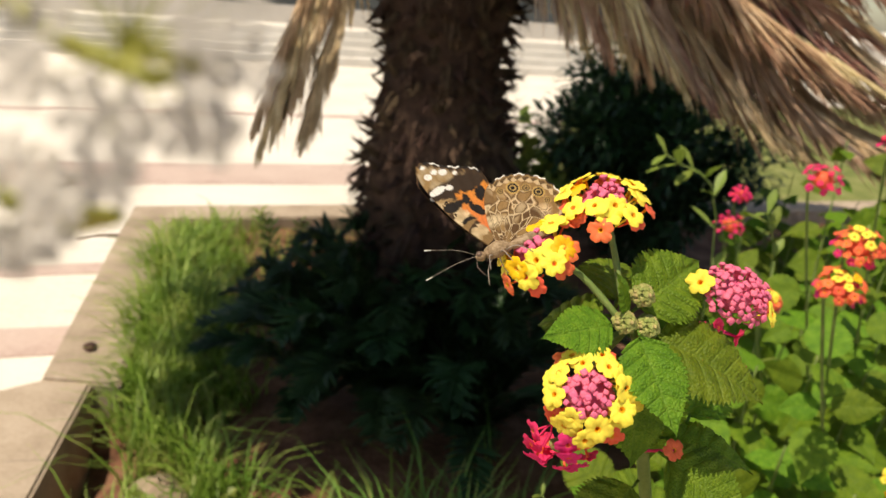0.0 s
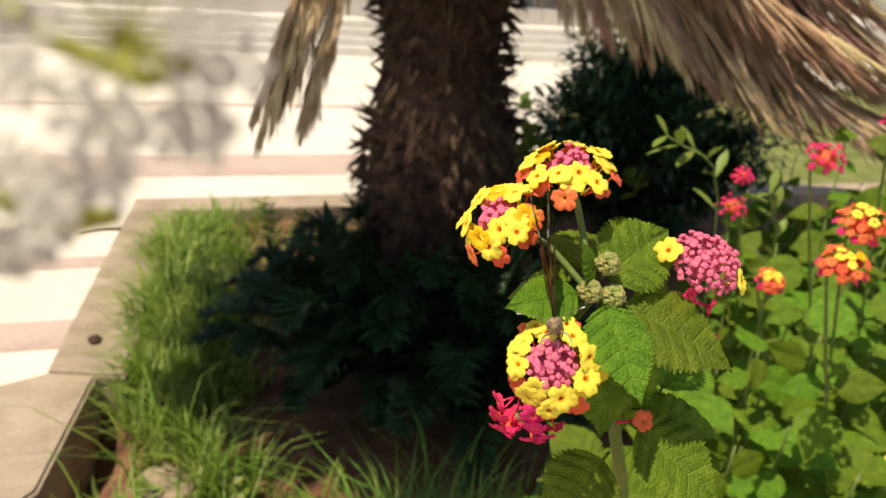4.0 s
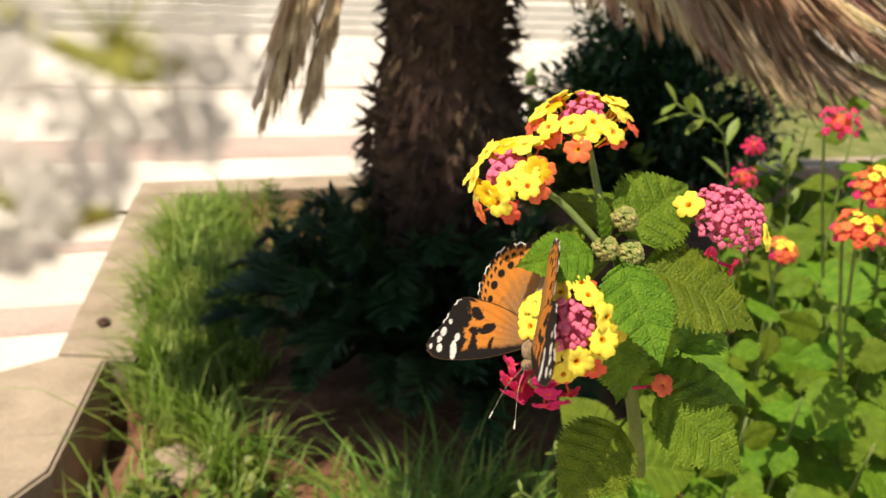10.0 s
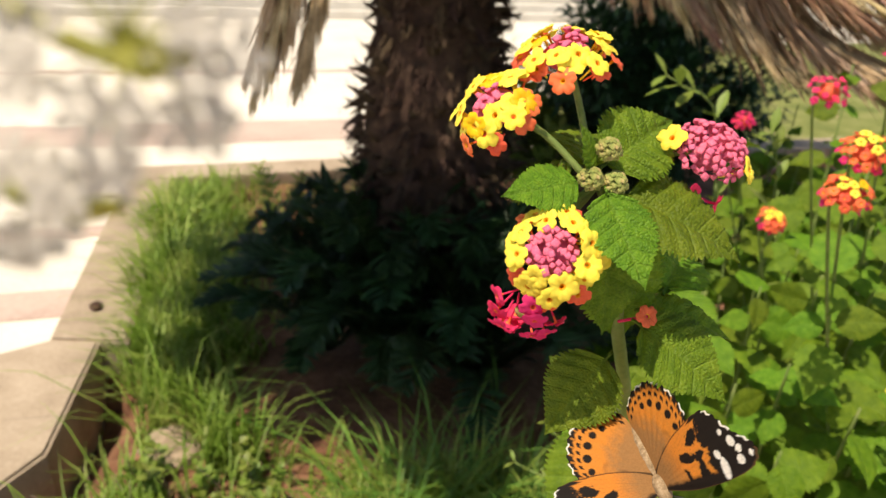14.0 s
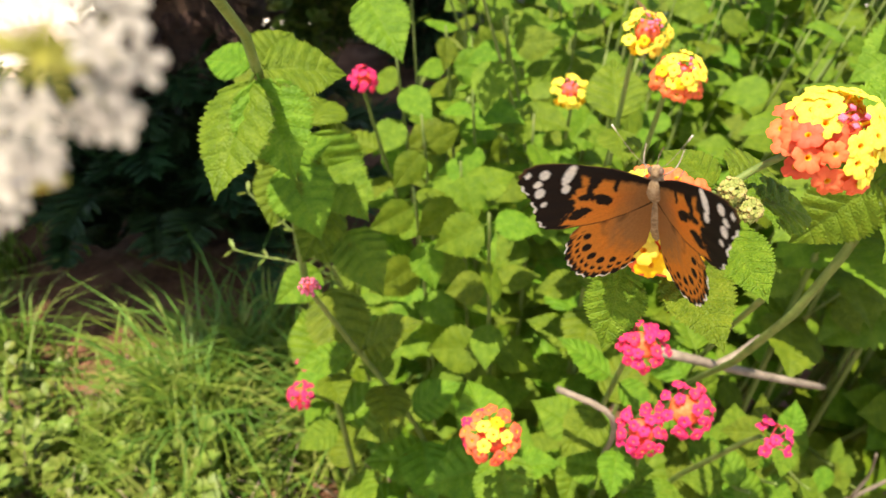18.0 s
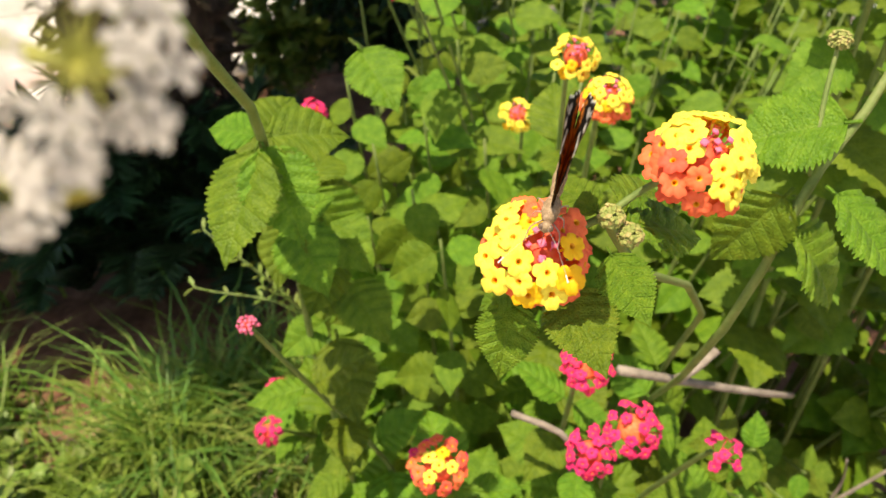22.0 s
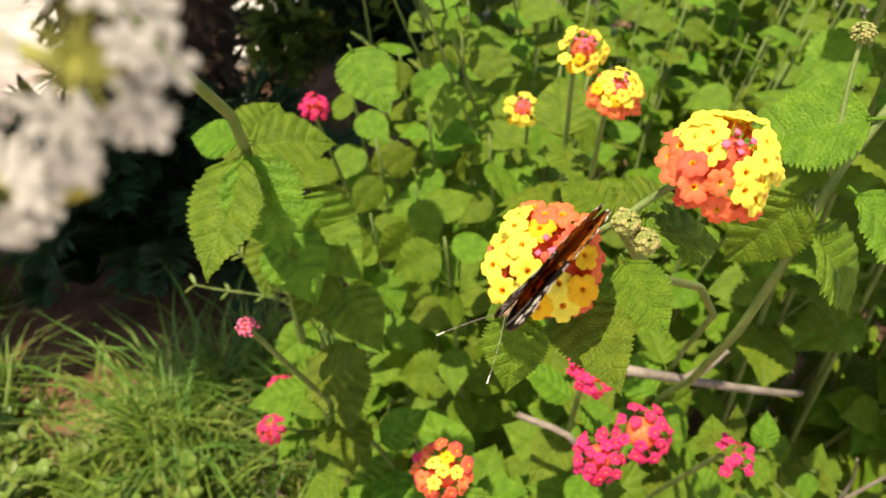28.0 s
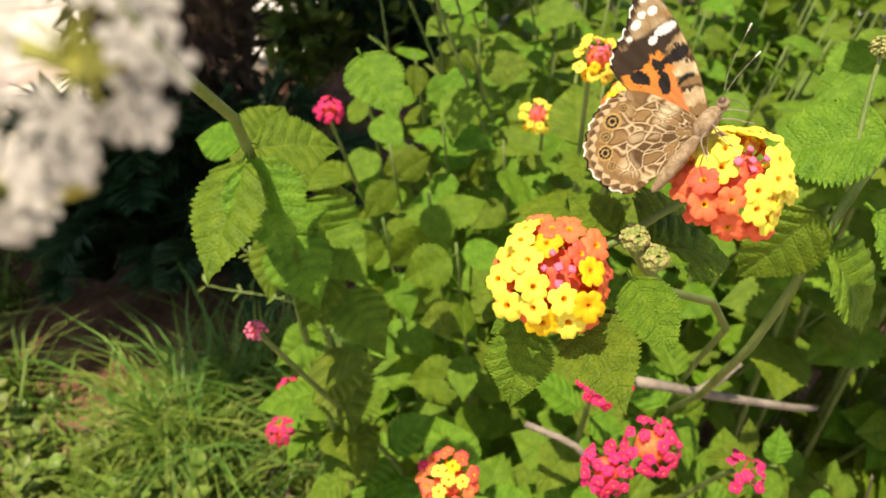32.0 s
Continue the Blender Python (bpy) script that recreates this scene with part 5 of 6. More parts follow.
for k in range(60):
    d = Vector((r.gauss(0, 0.13), r.gauss(0, 0.10), 0.42 + r.gauss(0, 0.10)))
    if k < 14:
        v, f = tube(bend([(0, 0, 0), d * 0.5 + Vector((0.01, 0, 0.02)), d], 5), 0.005, 0.002, 5)
        part("branch", mesh_of("branch", v, f, M_COVERSTEM), shrub)
    part("leaf_whorl", WHORLS[k % 8], shrub, Matrix.Translation(d) @ Matrix.Rotation(r.uniform(0, 6), 4, "Z") @ Matrix.Rotation(r.uniform(-0.8, 0.8), 4, "X") @ Matrix.Scale(2.6, 4))


# ---- the butterfly ----
def wing_material():
    m = bpy.data.materials.new("wing_scales")
    m.use_nodes = True
    nodes, links = m.node_tree.nodes, m.node_tree.links
    shader, out = nodes["Principled BSDF"], nodes["Material Output"]
    paint = nodes.new("ShaderNodeVertexColor")
    paint.layer_name = "pattern"
    place = nodes.new("ShaderNodeTexCoord")
    grain = nodes.new("ShaderNodeTexNoise")
    grain.inputs["Scale"].default_value, grain.inputs["Detail"].default_value = 1800, 4
    links.new(place.outputs["Object"], grain.inputs["Vector"])
    span = nodes.new("ShaderNodeMapRange")
    span.inputs["To Min"].default_value, span.inputs["To Max"].default_value = 0.75, 1.2
    links.new(grain.outputs["Fac"], span.inputs["Value"])
    hue = nodes.new("ShaderNodeHueSaturation")
    links.new(span.outputs["Result"], hue.inputs["Value"])
    links.new(paint.outputs["Color"], hue.inputs["Color"])
    links.new(hue.outputs["Color"], shader.inputs["Base Color"])
    shader.inputs["Roughness"].default_value = 0.7
    shader.inputs["Specular IOR Level"].default_value = 0.2
    relief = nodes.new("ShaderNodeBump")
    relief.inputs["Strength"].default_value, relief.inputs["Distance"].default_value = 0.25, 0.0002
    links.new(grain.outputs["Fac"], relief.inputs["Height"])
    links.new(relief.outputs["Normal"], shader.inputs["Normal"])
    thin = nodes.new("ShaderNodeBsdfTranslucent")
    links.new(hue.outputs["Color"], thin.inputs["Color"])
    both = nodes.new("ShaderNodeMixShader")
    both.inputs["Fac"].default_value = 0.40
    links.new(shader.outputs[0], both.inputs[1])
    links.new(thin.outputs[0], both.inputs[2])
    links.new(both.outputs[0], out.inputs["Surface"])
    return m


M_WING = wing_material()
M_FUR = mat("insect_fur", [(0.12, 0.075, 0.04), (0.27, 0.18, 0.10), (0.42, 0.31, 0.2)], 700, 0.9, 0.8, 2500)
M_EYE = mat("insect_eye", [(0.10, 0.06, 0.04), (0.16, 0.1, 0.07)], 500, 0.3, 0.0, 900)
M_FEELER = mat("feeler", [(0.16, 0.12, 0.09), (0.40, 0.34, 0.28)], 900, 0.6, 0.1, 2000)
M_CLUB = mat("pale_feeler_tip", [(0.75, 0.70, 0.58), (0.85, 0.8, 0.7)], 900, 0.6, 0.1, 2000)

ORANGE, DARK, SNOW = Vector((0.74, 0.27, 0.045)), Vector((0.016, 0.011, 0.009)), Vector((0.86, 0.82, 0.76))
DUSK, ROSE_RED, OLIVE, CREAM, UMBER = Vector((0.40, 0.20, 0.075)), Vector((0.80, 0.20, 0.075)), Vector((0.36, 0.215, 0.085)), Vector((0.78, 0.60, 0.36)), Vector((0.13, 0.066, 0.026))
FORE = ((0, 4.2), (4, 7.2), (9, 10.6), (15, 13.7), (21, 16.2), (25.5, 17.2), (28, 16.6), (28.9, 14.8), (28.2, 12.4), (26.9, 10.0), (26.0, 7.2), (25.4, 4.4), (24.4, 2.0), (22.6, 0.5), (18, -0.6), (12, -1.4), (6, -1.4), (0, -0.6))
HIND = ((0, 2.4), (4, 2.8), (8.5, 2.4), (13.5, 1.2), (17.0, -0.8), (18.8, -3.8), (19.3, -7.0), (18.8, -10.0), (17.6, -13.0), (15.6, -15.8), (12.6, -17.6), (9, -18.4), (5.6, -18.0), (2.6, -16.2), (1.0, -12.0), (0, -5.0))
# dark blotches and white spots: x, y, half widths, turn in degrees
FORE_DARK = ((9.2, 7.6, 0.7, 1.7, 15), (14.0, 9.9, 1.5, 2.7, 22), (12.0, 4.6, 2.0, 1.1, 35), (15.2, 6.4, 1.5, 1.0, 10), (16.6, 2.6, 2.1, 1.2, -10), (19.0, 4.6, 1.5, 1.0, 25))
FORE_WHITE = ((19.3, 13.0, 1.0, 2.2, 24), (19.7, 9.9, 0.8, 1.0, 0), (23.9, 14.4, 0.95, 1.0, 0), (25.1, 12.6, 0.8, 0.8, 0), (24.7, 10.4, 0.95, 1.1, 0), (23.8, 7.4, 0.55, 0.6, 0), (27.0, 15.2, 0.55, 0.7, 0))
HIND_SPOTS = ((14.4, -3.6, 0.9), (14.4, -6.9, 1.1), (13.4, -10.0, 1.1), (11.4, -12.4, 1.0), (8.6, -13.6, 0.85))


def blot(x, y, spots):
    """How deep a place lies in the nearest of some turned ovals: under 1 is inside."""
    best = 9.0
    for sx, sy, a, b, turn in spots:
        c, s = math.cos(radians(turn)), math.sin(radians(turn))
        u, v = (x - sx) * c + (y - sy) * s, -(x - sx) * s + (y - sy) * c
        best = min(best, math.hypot(u / a, v / b))
    return best


def blend(a, b, k):
    return a.lerp(b, max(0.0, min(1.0, k)))


def fringe(colour, edge, along):
    """The checkered outer edge."""
    if edge < 0.42:
        return SNOW if (along * 9) % 1 < 0.55 else DARK
    return colour


def fore_paint(x, y, edge, along, under):
    wob = 0.9 * noise.noise((x * 0.35, y * 0.35, 1.0)) + 0.7 * noise.noise((x * 0.9, y * 0.9, 2.0)) + 0.45 * noise.noise((x * 2.2, y * 2.2, 4.0))
    reach = x * 0.95 + y * 0.28 + wob * 1.5
    front = 4.2 + 0.51 * x - y  # how far behind the leading edge
    blotch = blot(x + wob * 0.8, y + wob * 0.7, FORE_DARK)
    if under:
        c = blend(ROSE_RED, ORANGE, (x - 3) / 14)
        band = ((x + 0.9 * y + 1.6 * wob) / 8.5) % 1
        streak = blend(CREAM, OLIVE, 0.9 * noise.noise((x * 0.4, y * 0.4, 6)) + 0.35) if band < 0.45 else blend(DARK, UMBER, 0.5) if band < 0.62 + 0.1 * wob else blend(OLIVE, UMBER, 0.3)
        c = blend(c, streak, (3.4 - front + wob * 0.9) * 2)
        c = blend(c, DARK, (1.12 - blotch) * 9)
        c = blend(c, blend(DARK, UMBER, 0.25), (reach - 18.2) * 1.8)
        tip = blend(OLIVE, blend(UMBER, CREAM, 0.55), 0.5 + 1.5 * noise.noise((x * 0.5, y * 0.5, 5)))
        c = blend(c, tip, (x * 0.9 + y * 0.36 - 22.6 + wob) * 0.8)
        if edge < 2.6 and 0.4 < along < 0.8:
            c = blend(c, blend(UMBER, DARK, 0.6), (2.7 - edge) * 0.9 if (along * 22) % 1 < 0.72 else 0.25)
    else:
        c = blend(DUSK, ORANGE, (x - 4.5 + wob) / 6)
        c = blend(c, DARK, (1.14 - blotch) * 9)
        c = blend(c, DARK, (reach - 18.6) * 1.8)
        c = blend(c, DARK, (1.3 - front + wob * 0.4) * 1.2)
        if edge < 3.6 and 0.5 < along < 0.8:
            c = blend(c, DARK, (3.4 - edge + wob * 0.5) * 1.2)
    c = blend(c, SNOW, (1.08 - blot(x, y, FORE_WHITE)) * 14)
    rib = abs(((math.atan2(y - 2, x + 3) * 16) % 1) - 0.5)
    if rib > 0.475:
        c = blend(c, DARK, 0.3)
    if edge < 0.9 and along > 0.35:
        c = blend(c, DARK, 0.85)
    return fringe(c, edge, along) if 0.40 < along < 0.76 else (blend(c, UMBER, 0.7) if edge < 0.5 else c)


def hind_paint(x, y, edge, along, under):
    wob = noise.noise((x * 0.5, y * 0.5, 7.0)) + 0.5 * noise.noise((x * 1.3, y * 1.3, 8.0))
    ring = min(((math.hypot(x - sx, y - sy) / r) for sx, sy, r in HIND_SPOTS), default=9)
    outer = 0.3 < along < 0.85
    tooth = (along * 22) % 1
    if not under:
        c = blend(DUSK, ORANGE, (math.hypot(x * 0.9, (y + 2) * 0.8) - 7.0 + wob * 1.5) * 0.25)
        c = blend(c, DUSK, (5.0 - x) * 0.22)
        c = blend(c, DARK, (1.0 - ring + 0.12 * wob) * 10)
        if -8 < y and x > 5:
            c = blend(c, DARK, (noise.noise((x * 0.32, y * 0.32, 3)) + 0.12 * (y + 2) - 0.05) * 2.5)
        if outer and edge < 4.0 and 0.15 < tooth < 0.7:
            c = blend(c, DARK, (0.6 - abs(edge - 2.9)) * 4)
        if outer and edge < 1.7:
            c = blend(c, DARK, (1.75 - edge) * 2.5 if tooth < 0.75 else 0.3)
        return fringe(c, edge, along) if outer else c
    span, turn = math.hypot(x, y - 1.4), math.atan2(y - 1.4, x + 0.5)
    warp = Vector((turn * 3.9, span * 0.23, 1.0)) + 0.30 * noise.noise_vector((x * 0.3, y * 0.3, 2.0))
    near, points = noise.voronoi(warp * 1.3)
    gap = near[1] - near[0]
    c = blend(OLIVE, UMBER, 0.35 + 1.9 * noise.noise(points[0] * 9.0))
    c = blend(c, CREAM, 0.9 * (noise.noise((x * 0.20, y * 0.20, 9)) - 0.12) * 2)
    c = blend(c, UMBER, (0.09 - abs(gap - 0.15)) * 12)
    c = blend(c, CREAM, (0.085 - gap) * 13)
    if outer and edge < 5.6:
        c = blend(c, blend(OLIVE, UMBER, 0.15 + 0.5 * wob), (5.6 - edge) * 0.6)
    for i, (sx, sy, r) in enumerate(HIND_SPOTS):
        d = math.hypot(x - sx * 1.04, y - sy * 1.04) / (r * (1.35 if i in (1, 3) else 0.95))
        if d < 1.25:
            bold = 1.0 if i in (1, 3) else 0.6
            c = blend(c, Vector((0.56, 0.36, 0.12)) if d > 0.92 else DARK if d > 0.62 else Vector((0.50, 0.32, 0.11)) if d > 0.36 else DARK, bold)
    if outer and 0.9 < edge < 2.4:
        c = blend(c, blend(DARK, UMBER, 0.5) if abs(tooth - 0.4) * 2.2 < (2.4 - edge) * 0.7 else CREAM, 0.7)
    return fringe(c, edge, along) if outer else c


SCALE = 0.00118


PAINTED = {}  # each wing's pattern, shared by both sides of the body


def wing_mesh(name, outline, painter, mirror):
    """A thin two-faced wing from its outline: rays from the root, each face with its own pattern."""
    around = 230
    loop = bend([(x, y, 0) for x, y in outline], around)
    for i, q in enumerate(loop):
        if 0.3 < i / around < 0.85:
            q -= (q - Vector((0, 1.4, 0))).normalized() * 0.45 * (0.5 + 0.5 * math.cos(i / around * math.tau * 22))
    root = Vector((0, 1.4, 0))
    steps = 80
    verts, colours, faces = [], [], []
    for under in (False, True):
        first = len(verts)
        for i, q in enumerate(loop):
            for k in range(steps + 1):
                p = root.lerp(q, k / steps)
                edge = (q - p).length
                x, y = p.x, p.y
                bulge = 0.5 * math.sin(math.pi * min(1, x / 30)) + 0.05 * math.sin(math.atan2(y - 2, x + 3) * 50) * min(1, x / 8)
                verts.append(((-x if mirror else x) * SCALE, y * SCALE, (bulge - (0.12 if under else 0)) * SCALE))
                spot = (name, i, k, under)
                if spot not in PAINTED:
                    PAINTED[spot] = (*painter(x, y, edge, i / (len(loop) - 1), under), 1.0)
                colours.append(PAINTED[spot])
        for i in range(len(loop) - 1):
            for k in range(steps):
                a = first + i * (steps + 1) + k
                f = (a, a + 1, a + steps + 2, a + steps + 1)
                faces.append(f if under != mirror else f[::-1])
    me = mesh_of(name, verts, faces, M_WING)
    layer = me.color_attributes.new("pattern", "FLOAT_COLOR", "POINT")
    layer.data.foreach_set("color", [c for four in colours for c in four])
    return me


butterfly = thing("butterfly", pose(0, 0, 1.1), "orange, black and white spotted butterfly feeding on lantana", "butterfly")


def blob(name, at, size, material, rings=8, sides=12, shag=0.0, seg=0):
    verts, faces = [], []
    for i in range(rings + 1):
        th = math.pi * i / rings
        for k in range(sides):
            a = math.tau * k / sides
            r = math.sin(th) * (1 + (0.08 * math.sin(i * seg)) + shag * noise.noise((i * 1.3, k * 1.7, 3)))
            verts.append(((at[0] + size[0] * r * math.cos(a)) * SCALE, (at[1] - size[1] * math.cos(th)) * SCALE, (at[2] + size[2] * r * math.sin(a)) * SCALE))
    for i in range(rings):
        for k in range(sides):
            a, b = i * sides + k, i * sides + (k + 1) % sides
            faces.append((a, b, b + sides, a + sides))
    return part(name, mesh_of(name, verts, faces, material), butterfly)


blob("thorax", (0, 3.2, 0), (1.9, 3.6, 2.0), M_FUR, 10, 14, 0.18)
blob("abdomen", (0, -6.0, -0.5), (1.45, 7.4, 1.5), M_FUR, 18, 12, 0.05, 2.2)
skull = blob("head", (0, 7.6, -0.1), (1.25, 1.3, 1.25), M_FUR, 8, 12, 0.12)
for s in (-1, 1):
    blob("eye", (0.95 * s, 7.9, 0.1), (0.65, 0.75, 0.8), M_EYE, 6, 10)
    line = bend([(0.4 * s, 8.6, 0.6), (3.0 * s, 13.0, 2.2), (6.2 * s, 19.5, 3.0)], 8)
    v, f = tube([q * SCALE for q in line], 0.00008, 0.00006, 5)
    feeler = part("antenna", mesh_of("antenna", v, f, M_FEELER), butterfly)
    v, f = tube([q * SCALE for q in bend([(6.0 * s, 19.1, 2.95), (6.4 * s, 20.0, 3.05), (6.7 * s, 20.7, 3.1)], 5)], 0.00013, 0.00019, 6)
    part("club", mesh_of("club", v, f, M_CLUB), feeler, None, "pale club at the feeler's tip")
    for y0, y1 in ((5.2, 8.2), (3.2, 2.6), (1.6, -3.0)):
        v, f = tube([q * SCALE for q in bend([(0.9 * s, y0, -1.4), (3.0 * s, (y0 + y1) / 2, -2.6), (3.6 * s, y1, -6.2)], 6)], 0.00022, 0.00012, 5)
        part("leg", mesh_of("leg", v, f, M_FEELER), butterfly)
v, f = tube([q * SCALE for q in bend([(0, 8.7, -0.5), (0, 9.6, -2.5), (0, 8.8, -5.5)], 6)], 0.00012, 0.00008, 5)
part("proboscis", mesh_of("proboscis", v, f, M_EYE), butterfly)
WINGS = {}
for side_name, mirror in (("right", False), ("left", True)):
    WINGS["fore", side_name] = part("forewing", wing_mesh("forewing", FORE, fore_paint, mirror), butterfly, None, "orange forewing with black, white-spotted tip")
    WINGS["hind", side_name] = part("hindwing", wing_mesh("hindwing", HIND, hind_paint, mirror), butterfly, None, "orange hindwing, mottled brown beneath")


# ---- the white flowers close by ----
def white_floret(seed):
    r = random.Random(seed)
    verts, faces = [], []
    for k in range(5):
        a = math.tau * k / 5 + r.uniform(-0.2, 0.2)
        o, s = Vector((math.cos(a), math.sin(a), 0)), Vector((-math.sin(a), math.cos(a), 0))
        b = len(verts)
        z = r.uniform(-0.05, 0.12)
        for u, w in ((0.08, 0.06), (0.24, 0.22), (0.42, 0.32), (0.56, 0.24), (0.62, 0.08)):
            c = o * u + UP * (z * u * 2 + 0.05)
            verts += [c - s * w * 0.6, c + UP * 0.03, c + s * w * 0.6]
        for i in range(4):
            q = b + 3 * i
            faces += [(q, q + 1, q + 4, q + 3), (q + 1, q + 2, q + 5, q + 4)]
    return mesh_of("floret", verts, faces, M_WHITE)


WHITES = [white_floret(s) for s in range(4)]
spray = thing("white_flower_spray", pose(0, 0, 1.1), "spray of two blurred white flower clusters on green stalks", "flower")
rng = random.Random(61)
for at, axis, reach in (((0, 0, 0), (0.15, -0.85, 0.5), 0.0054), ((-0.0072, 0.0007, -0.0096), (-0.1, -0.85, 0.5), 0.0023)):
    c, ax = Vector(at), Vector(axis).normalized()
    turn = ax.to_track_quat("Z", "Y").to_matrix()
    v, f = [], []
    tube(bend([c, c - ax * 0.004, c + Vector((-0.05, 0.008, -0.015)), c + Vector((-0.25, 0.0, -0.2)), c + Vector((-0.3, 0.0, -1.2))], 16), 0.0004, 0.0012, 6, v, f)
    cluster = part("umbel", mesh_of("umbel", v, f, M_RAY), spray, None, "round white flower cluster with an olive centre")
    rays = 20 if reach > 0.004 else 10
    for k in range(rays):
        th = math.acos(1 - (k + 0.2 * rays) / (1.2 * rays) * 0.98)
        a = k * 2.39996
        d = turn @ Vector((math.sin(th) * math.cos(a), math.sin(th) * math.sin(a), math.cos(th) * 0.45))
        tip = c + d * reach * rng.uniform(0.75, 1.12)
        v, f = tube(bend([c, c.lerp(tip, 0.5) + ax * 0.0002, tip], 4), 0.00016, 0.0001, 4)
        part("ray", mesh_of("ray", v, f, M_RAY), cluster)
        for j in range(2 if k % 3 == 0 else 1):
            o = d + Vector((rng.uniform(-0.5, 0.5), rng.uniform(-0.5, 0.5), rng.uniform(-0.5, 0.5)))
            m = Matrix.Translation(tip + o.normalized() * 0.0007 * (1 + j)) @ (o * 0.6 + ax).to_track_quat("Z", "Y").to_matrix().to_4x4() @ Matrix.Scale(0.0027 * rng.uniform(0.85, 1.15), 4)
            part("floret", rng.choice(WHITES), cluster, m)


